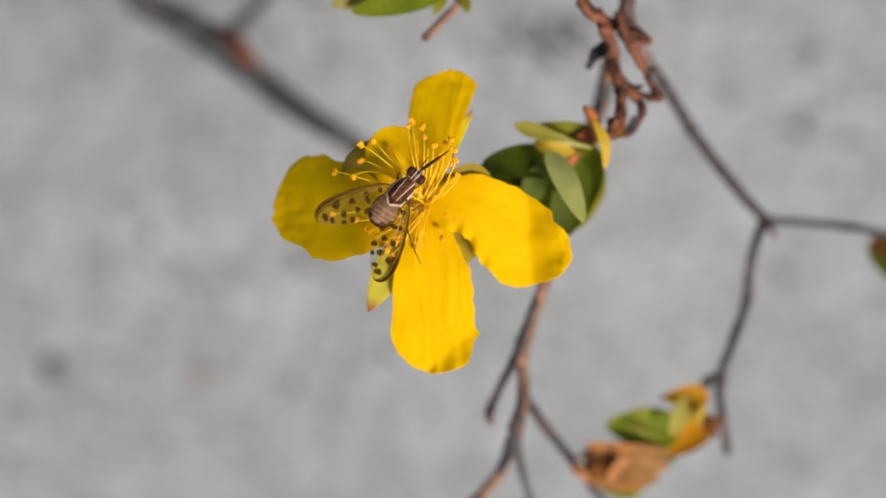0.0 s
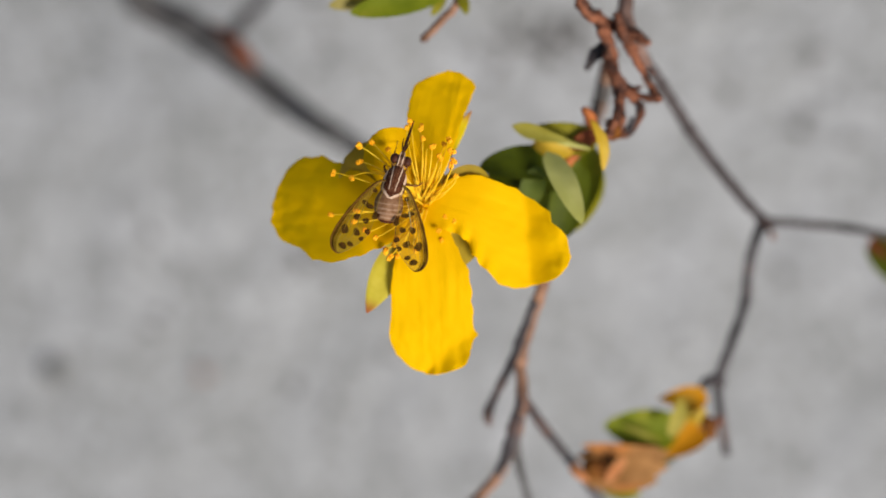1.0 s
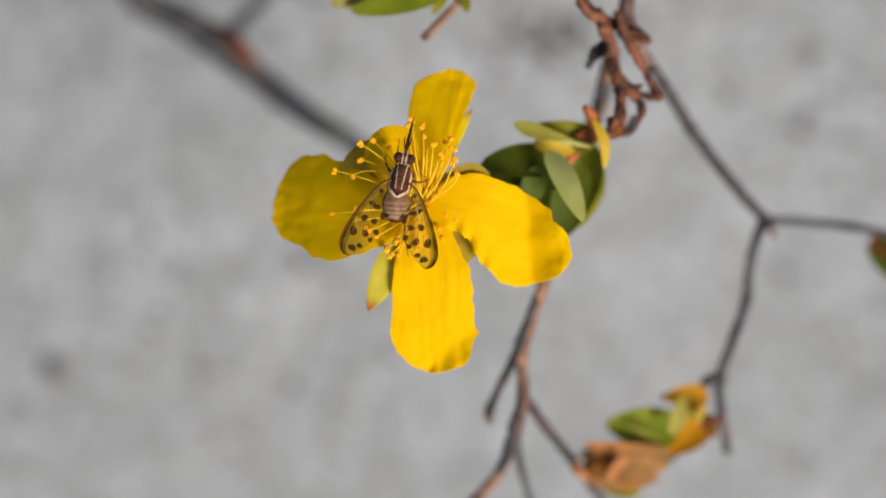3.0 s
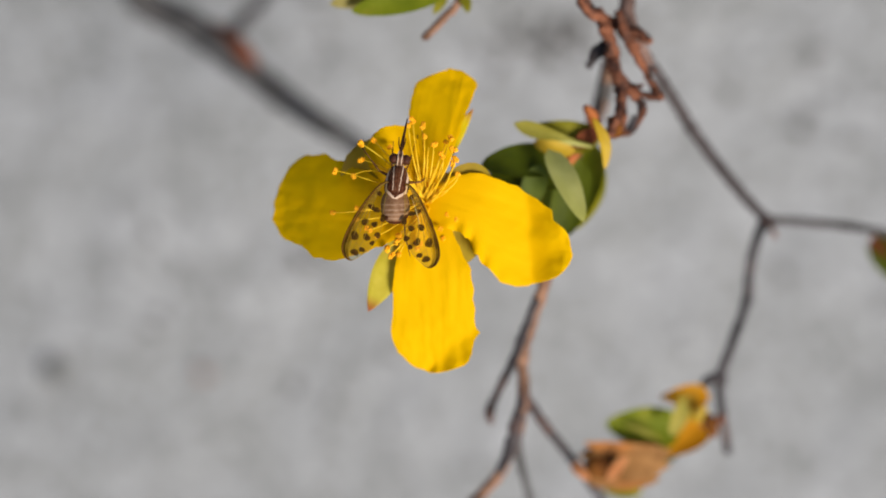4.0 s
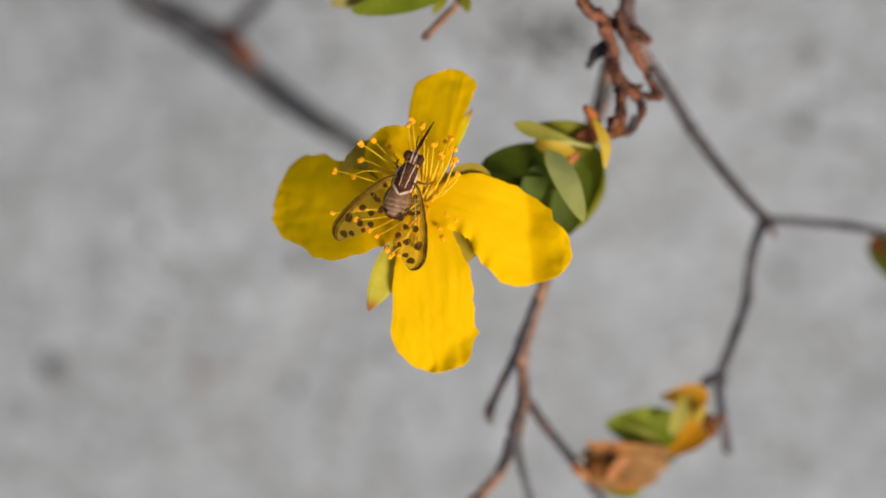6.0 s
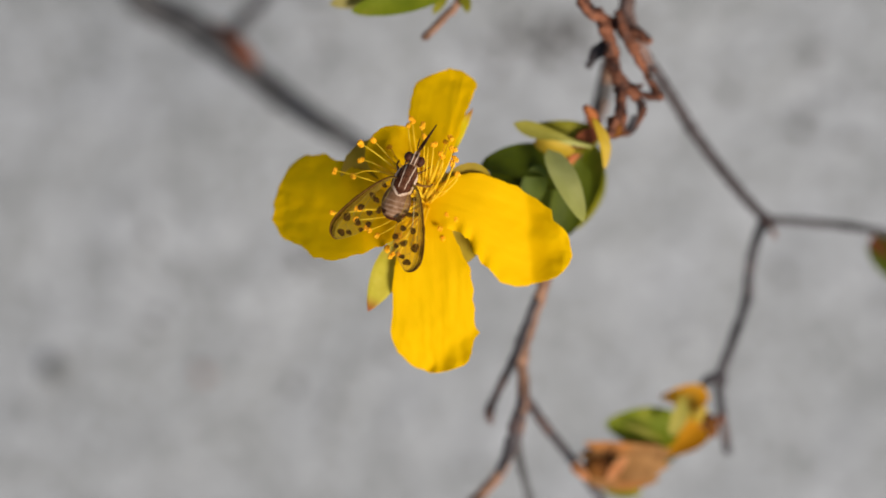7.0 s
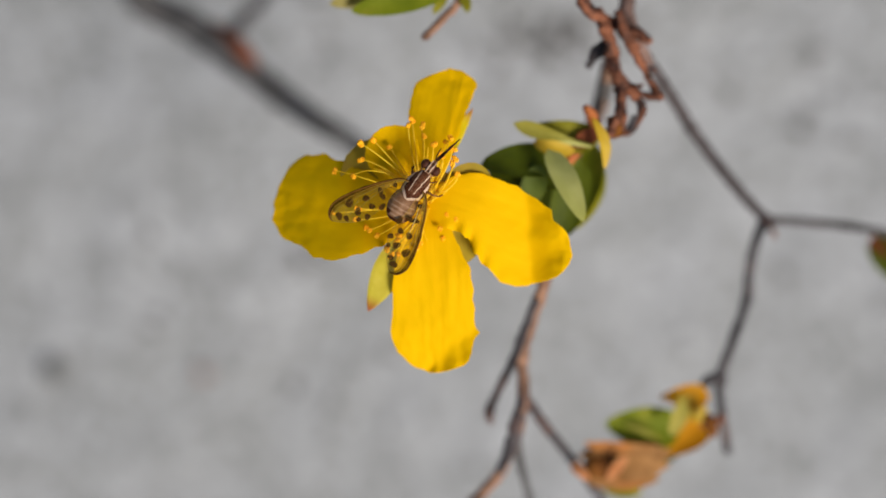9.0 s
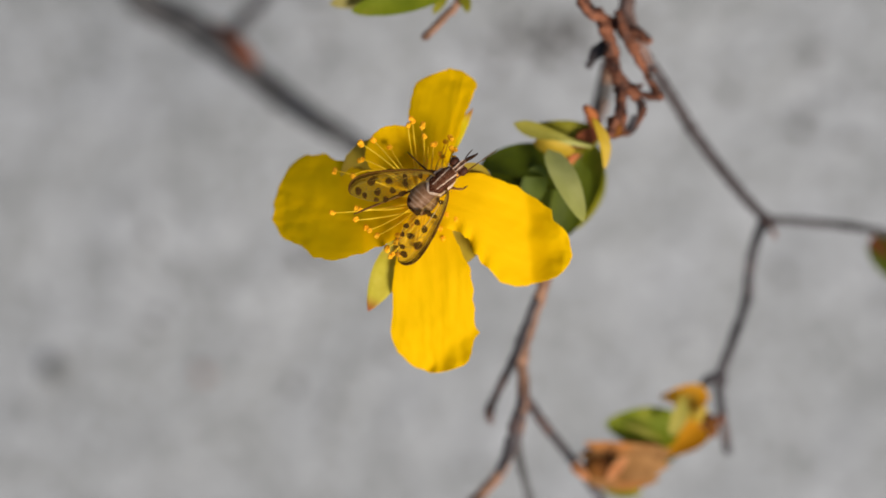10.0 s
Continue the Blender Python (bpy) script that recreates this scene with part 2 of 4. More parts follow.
THORAX_MID = material("thorax_middle", (0.065, 0.021, 0.008), (0.13, 0.048, 0.021), 1500, 0.65, 0.4, 6000, 0.08)
PALE = material("pale_dust", (0.41, 0.265, 0.17), (0.64, 0.45, 0.31), 1800, 0.7, 0.4, 6000, 0.1)
ABDOMEN = material("abdomen", (0.14, 0.064, 0.028), (0.235, 0.12, 0.056), 1500, 0.7, 0.4, 6000, 0.06)
ABDOMEN_GREY = material("abdomen_grey", (0.17, 0.083, 0.041), (0.26, 0.14, 0.074), 1500, 0.7, 0.4, 6000, 0.06)
ABDOMEN_BAND = material("abdomen_band", (0.22, 0.122, 0.068), (0.32, 0.195, 0.118), 1500, 0.7, 0.4, 6000, 0.06)
BRISTLE = material("bristle", (0.22, 0.11, 0.055), (0.36, 0.21, 0.12), 1800, 0.65, spec=0.1)
HEAD = material("head", (0.09, 0.036, 0.016), (0.17, 0.08, 0.04), 1800, 0.65, 0.4, 6000, 0.2)
# cream colour that paints a glint along one vein of the right wing
VEIN_GLINT = material("vein_glint", (0.62, 0.5, 0.18), (0.75, 0.62, 0.28), 2500, 0.4, spec=0.3, through=0.2)
VEIN = material("vein", (0.28, 0.165, 0.02), (0.42, 0.27, 0.045), 2500, 0.6, spec=0.05, through=0.3)
EYE = material("eye", (0.034, 0.009, 0.004), (0.082, 0.026, 0.011), 3000, 0.5, 0.2, 20000, 0.12)
CHITIN = material("dark_chitin", (0.02, 0.008, 0.003), (0.05, 0.021, 0.009), 2500, 0.7, 0.2, 9000, 0.04)
LEG_AMBER = material("amber_leg", (0.13, 0.052, 0.009), (0.27, 0.125, 0.026), 2500, 0.6, 0.2, 9000, 0.06)
LEG = material("leg", (0.07, 0.027, 0.006), (0.17, 0.075, 0.018), 2500, 0.65, 0.2, 9000, 0.06)
SPOT = spot_material("wing_spot", (0.03, 0.013, 0.002), (0.07, 0.03, 0.004))
MARGIN = material("wing_margin", (0.08, 0.032, 0.004), (0.165, 0.073, 0.011), 1200, 0.6, spec=0.04, through=0.15)
MEMBRANE = wing_material("wing_membrane")


# ---- builders ----
def part(name, bm, mats, parent, label=""):
    """Links a bmesh, given in metres, as one mesh object under a thing or a part."""
    me = bpy.data.meshes.new(name)
    bm.normal_update()
    bm.to_mesh(me)
    bm.free()
    for p in me.polygons:
        p.use_smooth = True
    for m in (mats if isinstance(mats, (list, tuple)) else (mats,)):
        me.materials.append(m)
    ob = new(name, me)
    if parent is not None:
        ob.parent = parent
    return tagged(ob, label)


def spline(pts, k):
    """k points to a step along a smooth line through pts."""
    pts = [Vector(p) for p in pts]
    ext = [2 * pts[0] - pts[1], *pts, 2 * pts[-1] - pts[-2]]
    out = []
    for i in range(1, len(ext) - 2):
        a, b, c, d = ext[i - 1:i + 3]
        for j in range(k):
            t = j / k
            out.append(0.5 * (2 * b + (c - a) * t + (2 * a - 5 * b + 4 * c - d) * t * t + (3 * b - 3 * c + d - a) * t ** 3))
    return out + [pts[-1]]


def ramp_at(keys, x, col=1):
    """Value at x of a smooth curve through rows (x, value...)."""
    if x <= keys[0][0]:
        return keys[0][col]
    for a, b in zip(keys, keys[1:]):
        if x <= b[0]:
            t = (x - a[0]) / (b[0] - a[0])
            return a[col] + (b[col] - a[col]) * t
    return keys[-1][col]


def tube(bm, pts, radii, sides=10, rough=0.0, index=0, seed=0.0, scale=MM):
    """A round, tapering, slightly uneven rod through pts, closed at both ends."""
    rows, n = [], len(pts)
    up = Vector((0.13, 0.21, 0.97))
    for i, p in enumerate(pts):
        d = (pts[min(i + 1, n - 1)] - pts[max(i - 1, 0)]).normalized()
        a = d.cross(up).normalized()
        b = d.cross(a)
        t = i / (n - 1)
        r = radii[0] + (radii[1] - radii[0]) * t if len(radii) == 2 else ramp_at([(j / (len(radii) - 1), v) for j, v in enumerate(radii)], t)
        ring = []
        for s in range(sides):
            w = 2 * math.pi * s / sides
            q = p + (a * math.cos(w) + b * math.sin(w)) * r
            if rough:
                q += (q - p) * rough * (noise.noise(q * 0.9 + Vector((seed, 0, 0))) + 0.6 * noise.noise(q * 2.3) + 0.7 * noise.noise(q * 4.7))
            ring.append(bm.verts.new(q * scale))
        rows.append(ring)
    for a, b in zip(rows, rows[1:]):
        for s in range(sides):
            bm.faces.new((a[s], a[(s + 1) % sides], b[(s + 1) % sides], b[s])).material_index = index
    for ring, q in ((rows[0][::-1], pts[0]), (rows[-1], pts[-1])):
        bm.faces.new(ring).material_index = index


def blob(bm, c, size, turn=None, seg=16, rings=10, index=0, bumpy=0.0, scale=MM, shape=None):
    """A rounded body of half-axes size at c."""
    c, size = Vector(c), Vector(size)
    m = turn or Matrix.Identity(3)
    rows = []
    for i in range(rings + 1):
        th = math.pi * i / rings
        row = []
        for j in range(seg if 0 < i < rings else 1):
            ph = 2 * math.pi * j / seg
            d = Vector((math.sin(th) * math.cos(ph), -math.cos(th), math.sin(th) * math.sin(ph)))
            if shape:
                d = Vector((d.x * shape(d.y), d.y, d.z * shape(d.y)))
            q = Vector((d.x * size.x, d.y * size.y, d.z * size.z))
            if bumpy:
                q *= 1 + bumpy * noise.noise(q * 2.5 + c * 3)
            row.append(bm.verts.new((c + m @ q) * scale))
        rows.append(row)
    for a, b in zip(rows, rows[1:]):
        for j in range(seg):
            k = (j + 1) % seg
            vs = (a[0], b[k], b[j]) if len(a) == 1 else ((a[j], a[k], b[0]) if len(b) == 1 else (a[j], a[k], b[k], b[j]))
            bm.faces.new(vs).material_index = index


def sheet(bm, fn, nu, nv, thick, scale=MM):
    """A thin closed blade: fn(u, v), u and v from 0 to 1, is its upper face, thick its thickness."""
    uv = bm.loops.layers.uv.verify()
    pts = [[Vector(fn(i / nu, j / nv)) for j in range(nv + 1)] for i in range(nu + 1)]
    top, low = [], []
    for i in range(nu + 1):
        ta, tb = [], []
        for j in range(nv + 1):
            du = pts[min(i + 1, nu)][j] - pts[max(i - 1, 0)][j]
            dv = pts[i][min(j + 1, nv)] - pts[i][max(j - 1, 0)]
            nrm = du.cross(dv)
            nrm = nrm.normalized() if nrm.length > 1e-9 else Vector((0, 0, 1))
            edge = min(j, nv - j, 2 * (nu - i)) / 2
            h = thick * (0.12 if edge < 0.5 else 0.6 if edge < 1 else 1.0) / 2
            ta.append(bm.verts.new((pts[i][j] + nrm * h) * scale))
            tb.append(bm.verts.new((pts[i][j] - nrm * h) * scale))
        top.append(ta), low.append(tb)

    def face(vs, co):
        f = bm.faces.new(vs)
        for lp, c in zip(f.loops, co):
            lp[uv].uv = c
        return f
    rim = []
    for i in range(nu):
        for j in range(nv):
            c = ((i / nu, j / nv), ((i + 1) / nu, j / nv), ((i + 1) / nu, (j + 1) / nv), (i / nu, (j + 1) / nv))
            face((top[i][j], top[i + 1][j], top[i + 1][j + 1], top[i][j + 1]), c)
            face((low[i][j + 1], low[i + 1][j + 1], low[i + 1][j], low[i][j]), c[::-1])
    for i in range(nu):
        for j, flip in ((0, 1), (nv, 0)):
            vs = (top[i][j], top[i + 1][j], low[i + 1][j], low[i][j])
            rim.append(face(vs[::-1] if flip else vs, ((i / nu, 0),) * 4))
    for j in range(nv):
        for i, flip in ((0, 0), (nu, 1)):
            vs = (top[i][j], top[i][j + 1], low[i][j + 1], low[i][j])
            rim.append(face(vs[::-1] if flip else vs, ((i / nu, j / nv),) * 4))
    for f in rim:
        for e in f.edges:
            e.smooth = False


# ---- ground: one sheet of pale grey sand ----
def sand_height(x, y):
    """Ripples, plus a fall added to darken the sand at left; flat a stride away."""
    d = max(0.0, -0.9 * x + 0.43 * y - 0.022)
    fall = -0.11 * d * d / (d + 0.012)
    near = max(0.0, 1 - max(abs(x), abs(y)) / 0.3)
    return near * (fall + 0.0012 * noise.noise(Vector((x * 28, y * 28, 0))) + 0.0006 * noise.noise(Vector((x * 110, y * 110, 4))))


def ground():
    fine = [i * 0.003 for i in range(-60, 61)]
    step, far = 0.18, []
    while step < 300:
        step *= 1.35
        far.append(step)
    line = [-v for v in far[::-1]] + fine + far
    bm = bmesh.new()
    grid = []
    for y in line:
        row = []
        for x in line:
            row.append(bm.verts.new((x, y, sand_height(x, y))))
        grid.append(row)
    for a, b in zip(grid, grid[1:]):
        for i in range(len(line) - 1):
            bm.faces.new((a[i], a[i + 1], b[i + 1], b[i]))
    tagged(part("ground", bm, SAND, None), "pale grey sandy ground with faint dark mottling", "ground", kind="structure")


def scrap(name, at, size, mat, label, category, seed):
    bm = bmesh.new()
    blob(bm, (0, 0, 0), size, seg=12, rings=8, bumpy=0.5)
    ob = tagged(part(name, bm, mat, None), label, category, group="scraps on the sand")
    ob.location = (at[0] * MM, at[1] * MM, sand_height(at[0] * MM, at[1] * MM) + size[2] * 0.6 * MM)
    ob.rotation_euler = (0, 0, seed)


ground()
scrap("pebble", (-61.2, -18.9, 1), (1.7, 1.6, 1.2), PEBBLE, "small dark pebble lying on the grey sand", "pebble", 0.4)
scrap("bark_chip", (-37.61, -19.47, 1), (0.9, 1.3, 0.7), CHIP, "small brown chip of bark on the grey sand", "bark chip", 1.0)


def litter():
    """Loose dark crumbs of dead leaf and bark, thickest in a few drifts."""
    bm = bmesh.new()
    rng = random.Random(11)
    for x, y, spread, count in ((17.74, 33.19, 5.0, 44), (12.89, 30.99, 4.0, 9), (-63.92, -21.98, 8.0, 3), (54.38, 22.16, 7.0, 8),
                                (-42.73, -2.56, 9.0, 7), (-19.78, -1.24, 3.0, 10), (-21.54, 33.64, 6.0, 6), (48.2, -14.04, 9.0, 7), (-7.42, -28.16, 9.0, 6)):
        for _ in range(count):
            px, py = rng.gauss(x, spread), rng.gauss(y, spread * 0.6)
            r = rng.uniform(0.35, 0.85)
            blob(bm, (px, py, sand_height(px * MM, py * MM) / MM + 0.25), (r, r * rng.uniform(0.6, 1.8), 0.4), Euler((0, 0, rng.uniform(0, 3))).to_matrix(), 7, 4, bumpy=0.5)
    tagged(part("litter", bm, LITTER, None), "scattered dark crumbs of dead leaf on the sand", "litter", kind="stuff")


litter()

# ---- the shrub: stems, twigs, leaves and one open flower ----
ROOT = Vector((26, 92, 0))
shrub = tagged(new("shrub"), "small woody shrub with one open yellow flower over grey sand", "shrub")
shrub.location = ROOT * MM


def on_shrub(ob):
    ob.matrix_parent_inverse = Matrix.Translation(-ROOT * MM)
    return ob


def stem(name, pts, radii, mat=BARK, rough=0.22, knots=(), label=""):
    bm = bmesh.new()
    line = spline(pts, 14)
    tube(bm, line, radii, 12, rough, seed=len(line) * 1.7)
    for k, r in knots:
        i = min(int(k * (len(line) - 1)), len(line) - 2)
        d = (line[i + 1] - line[i]).normalized()
        blob(bm, line[i], (r, r * 1.2, r), d.to_track_quat("Y", "Z").to_matrix(), 10, 8, bumpy=0.3)
    return on_shrub(part(name, bm, mat, shrub, label))


# main stems, from the root to the fork and the flower
stem("stem", [ROOT, (27, 84, 45), (25, 62, 92), (24, 46, 114), (20.83, 28.73, 122), (21.3, 24.8, 122), (23.4, 21.2, 119)], (2.0, 1.5, 1.1, 0.85, 0.6), BARK_BROWN, 0.2)
stem("branch", [(22.60, 22.40, 120), (23.98, 20.55, 118), (27.18, 16.62, 112), (30.09, 12.66, 109), (34.26, 7.54, 107), (38.10, 3.56, 105)], (0.62, 0.68, 0.66, 0.62), BARK_DULL, 0.22,
     ((0.54, 0.86), (0.3, 0.72), (1.0, 0.75)), "dark grey-brown branch")
stem("stem", [(26, 80, 52), (20, 62, 100), (15, 44, 124), (15.19, 28.31, 129), (17.48, 25.41, 128), (18.42, 22.91, 128), (18.98, 19.67, 128), (20.03, 17.79, 128)],
     (1.2, 0.92, 0.7, 0.74, 0.7), BARK_RED, 0.55, ((0.72, 0.78), (0.83, 0.8), (0.97, 0.8)), "reddish-brown knobbly stem")
stem("stem", [(26, 82, 46), (2, 72, 62), (-24, 48, 76), (-41.87, 36.41, 56), (-33.79, 29.94, 56), (-27.26, 24.96, 58), (-21.74, 20.44, 58), (-16.68, 16.98, 60), (-11.7, 13.93, 56),
              (-6.43, 10.03, 58), (-3.22, 6.73, 90), (-2.2, 4.82, 135)], (2.3, 2.3, 2.2, 2.15, 1.9, 1.6, 1.25, 0.9, 0.8), BARK_GREY, 0.2, (), "thick grey-brown stem")
stem("twig", [(-30.1, 28.71, 54), (-27.68, 31.74, 50), (-24.8, 35.47, 46), (-24, 42, 40)], (1.0, 0.8), BARK)
stem("bud_scar", [(-31.09, 30.4, 58), (-28.52, 28.3, 61.5), (-26.67, 26.29, 62), (-25.22, 24.38, 61)], (0.5, 0.8, 1.1, 0.5), BUD_SCAR, 0.35, label="reddish bud scar")
# spent flower stalks at the knobbly end
stem("stalk", [(19.73, 18.29, 128), (19.42, 15.61, 129), (18.8, 13.63, 129), (18.3, 12.64, 129)], (0.47, 0.40, 0.47), BARK_RED, 0.5, ((1.0, 0.62),))
stem("stalk", [(19.6, 18.16, 128), (20.04, 15.09, 127), (19.61, 12.46, 127)], (0.45, 0.37, 0.54), BARK_RED, 0.5)
stem("stalk", [(20.54, 17.73, 127), (22.05, 15.72, 127), (21.42, 13.71, 127), (20.04, 12.58, 127)], (0.50, 0.47, 0.40, 0.47), BARK_RED, 0.5, ((0.35, 0.5),))
stem("stalk", [(20.17, 18.22, 127), (22.17, 17.1, 127), (23.97, 16.67, 128)], (0.47, 0.40, 0.47), BARK_RED, 0.5, ((1.0, 0.48),))
stem("stalk", [(17.91, 22.6, 127), (17.08, 21.68, 126), (16.14, 20.23, 125)], (0.6, 0.65, 0.35), BARK, 0.35)
stem("stalk", [(20.48, 24.56, 126), (21.86, 23.69, 126), (23.24, 22.93, 126)], (0.61, 0.56, 0.50), BARK_RED, 0.5)
stem("stalk", [(17.23, 25.04, 128), (18.66, 24.98, 127), (20.04, 24.36, 127)], (0.56, 0.67, 0.56), BARK_RED, 0.5)
stem("stalk", [(19.48, 26.29, 128), (19.97, 23.78, 128), (21.48, 21.28, 128), (22.8, 18.85, 127), (23.75, 17.02, 126)], (0.67, 0.61, 0.47, 0.45, 0.50), BARK_RED, 0.5, ((0.25, 0.72), (0.6, 0.52)))
stem("stalk", [(20.29, 23.86, 127), (21.42, 23.73, 127), (22.3, 23.11, 127)], (0.45, 0.50, 0.33), BARK_RED, 0.5)
for x0, y0, z0, dx, dy, r in ((20.94, 22.77, 128, 0.5, -0.4, 0.28), (19.31, 20.94, 128.4, -0.5, -0.5, 0.25), (18.91, 17.48, 128.2, 0.5, -0.3, 0.24),
                              (21.24, 17.89, 127.6, 0.55, 0.1, 0.26), (22.67, 19.92, 127.8, 0.5, -0.2, 0.22), (17.99, 24.4, 128.6, -0.5, -0.2, 0.25)):
    stem("spur", [(x0, y0, z0), (x0 + dx, y0 + dy, z0 + 0.15), (x0 + 1.7 * dx, y0 + 2.1 * dy, z0 + 0.1)], (r, r * 1.1, r * 0.5), BARK_RED, 0.4)
stem("spur", [(18.48, 14.55, 128), (18.92, 13.3, 128), (19.29, 12.18, 128)], (0.4, 0.8, 0.5), CAPSULE, 0.5, ((0.5, 0.85),))
stem("spur", [(21.42, 14.72, 127), (20.92, 13.47, 127), (20.29, 12.58, 127)], (0.33, 0.45, 0.35), BARK, 0.4)
# the twig behind the leaves, down to the lower fork
stem("twig", [(18.73, 21.91, 128), (18.95, 18.62, 109), (17.54, 14.79, 113), (14.34, 9.58, 123), (12.83, 2.62, 121), (11.36, -4.09, 121), (10.02, -8.29, 119), (9.05, -12.54, 117),
              (9.18, -16.74, 117), (8.52, -21.08, 115), (6.81, -25.59, 113), (3.69, -29.44, 111), (-1.61, -34.81, 105)], (0.75, 0.85, 0.72, 0.68, 0.66, 0.62), BARK_TAN, 0.22, ((0.585, 0.8), (0.66, 0.8), (0.75, 0.75)))
stem("bark_sleeve", [(18.97, 22.25, 125), (18.98, 19.7, 113), (18.55, 17.29, 109), (17.87, 15.5, 111.8)], (0.8, 0.95, 0.95, 0.8), BARK_GREY, 0.25, label="grey bark")
stem("bark_sleeve", [(9.1, -16.6, 117.3), (8.55, -20.0, 115.8), (7.7, -23.2, 114.4), (6.6, -25.9, 113.2)], (0.55, 0.8, 0.8, 0.5), BARK, 0.3, label="dark bark")
stem("twig", [(10.6, -5.68, 121), (9.38, -9.19, 119), (8.02, -12.86, 117), (6.9, -15.29, 115), (5.63, -17.93, 113), (5.37, -19.24, 113), (5.63, -20.36, 113)], (0.5, 0.55, 0.5, 0.45, 0.6, 0.25), BARK, 0.3, ((0.82, 0.62),))
stem("twig", [(9.31, -16.87, 117), (11.85, -20.62, 113), (15.31, -24.98, 109), (18.65, -29.58, 105), (21.45, -33.87, 101)], (0.6, 0.55, 0.5), BARK, 0.25, ((0.1, 0.7),))
stem("twig", [(8.52, -21.4, 115), (9.09, -25.29, 111), (10.27, -29.6, 107), (11.95, -34.55, 101)], (0.5, 0.4), BARK_GREY, 0.2)
# right-hand fork
stem("twig", [(38.10, 3.56, 105), (36.71, -1.62, 103), (36.30, -6.00, 103), (34.10, -11.43, 106), (32.77, -15.45, 106), (33.13, -19.72, 105), (34.01, -24.36, 103)],
     (0.62, 0.58, 0.58, 0.45), BARK, 0.25, ((0.34, 0.75), (0.67, 0.95)))
stem("twig", [(32.90, -15.32, 106), (31.80, -15.45, 106.5), (30.45, -15.92, 108.5)], (0.85, 0.7, 0.45), BARK, 0.3)
stem("twig", [(33.13, -20.05, 105), (31.87, -20.47, 107), (30.08, -20.61, 109)], (0.5, 0.6), BARK_RED, 0.3)
stem("twig", [(38.10, 3.34, 105), (43.51, 3.17, 101), (48.75, 2.64, 100), (53.85, 1.76, 100), (59.99, 0.53, 98)], (0.5, 0.48, 0.44), BARK_DULL, 0.2, ((0.05, 0.6),))
stem("twig", [(38.23, 3.29, 105), (38.92, 2.21, 106), (39.25, 1.27, 106.5)], (0.4, 0.25), BARK_RED, 0.3)
# top shoot
stem("twig", [(12, 56, 110), (6, 38, 124), (2.13, 28.24, 127), (0.38, 25.86, 127), (-2, 23.36, 127)], (0.7, 0.5, 0.42, 0.5), BARK_TAN, 0.3, ((1.0, 0.5),))


def leaf(base, tip, width, mat, fold=0.2, arch=0.1, roll=0.0, blunt=0.55, thick=0.22, label="", skew=0.0, point=0.55, nu=14, nv=8):
    """An oval leaf from base to tip; roll turns it about its midrib, fold lifts its sides, arch bows it."""
    base, tip = Vector(base), Vector(tip)
    d = tip - base
    ln = d.length
    d.normalize()
    side = d.cross(Vector((0, 0, 1))).normalized()
    up = side.cross(d)
    w = radians(roll)
    side, up = side * math.cos(w) + up * math.sin(w), up * math.cos(w) - side * math.sin(w)

    def fn(u, v):
        t = u ** 0.85
        half = width / 2 * max(0.0, math.sin(math.pi * min(1.0, t ** blunt))) ** point
        half = max(half, 0.02 * width)
        s = 2 * v - 1
        q = base + d * ln * t + side * (s * half + skew * width * math.sin(math.pi * t))
        return q + up * (arch * ln * math.sin(math.pi * t) + fold * half * (s * s - 0.3) + 0.02 * width * noise.noise(q * 0.6))
    bm = bmesh.new()
    sheet(bm, fn, nu, nv, thick)
    tube(bm, [Vector(fn(t, 0.5)) - up * 0.02 for t in (0.02, 0.2, 0.4, 0.6, 0.8)], (0.16, 0.05), 6)
    return on_shrub(part("leaf", bm, mat, shrub, label))


# leafy shoot beside the flower
leaf((14.11, 9.3, 128), (4.07, 8.94, 132), 4.4, LEAF, 0.3, 0.06, -28, 0.9, label="dark green leaf")
leaf((13.53, 7.57, 127), (4.72, 7.62, 130), 4.6, LEAF, 0.3, 0.06, -35, 0.8, label="dark green leaf")
leaf((14.93, 9.76, 117), (8.63, 3.69, 111), 6.0, LEAF, 0.3, 0.05, -15)
leaf((10.76, 9.21, 131), (9.06, 4.28, 130), 2.7, LEAF_SAGE_DARK, 0.25, 0.06, 0, 0.9, label="dull bluish-green leaf")
leaf((11.46, 10.79, 132), (15.06, 2.85, 136.5), 3.05, LEAF_PALE, 0.4, 0.08, 25, 0.85, skew=0.1, label="pale grey-green leaf underside")
leaf((16.31, 11.29, 130), (7.69, 13.65, 131), 1.75, LEAF_SAGE, 0.5, 0.05, 10, 2.4, skew=0.0, point=0.75, label="pale olive leaf")
leaf((16.4, 11.1, 130.3), (12.0, 12.0, 130.6), 0.45, LEAF_PALE, 0.3, 0.04, 10, 1.0)
leaf((17.4, 12.0, 128), (9.6, 13.2, 128), 3.6, LEAF_OLIVE, 0.3, 0.08, 4, 0.8, skew=-0.06)
# dark blade put where shade fills the gap between the leaves
leaf((17.2, 13.0, 128.8), (14.2, 11.1, 129.4), 1.9, BUD_SCAR, 0.3, 0.05, 0, 0.9, label="red-brown blade in place of a shaded gap")
leaf((14.56, 10.76, 129), (9.94, 11.61, 129.5), 2.2, LEAF_YELLOW, 0.3, 0.05, 0, 0.9, label="yellowing leaf")
leaf((16.3, 14.3, 132), (17.69, 8.66, 131), 1.25, LEAF_YELLOW, 0.4, 0.1, 15, 1.0, skew=-0.38, label="yellowing leaf")
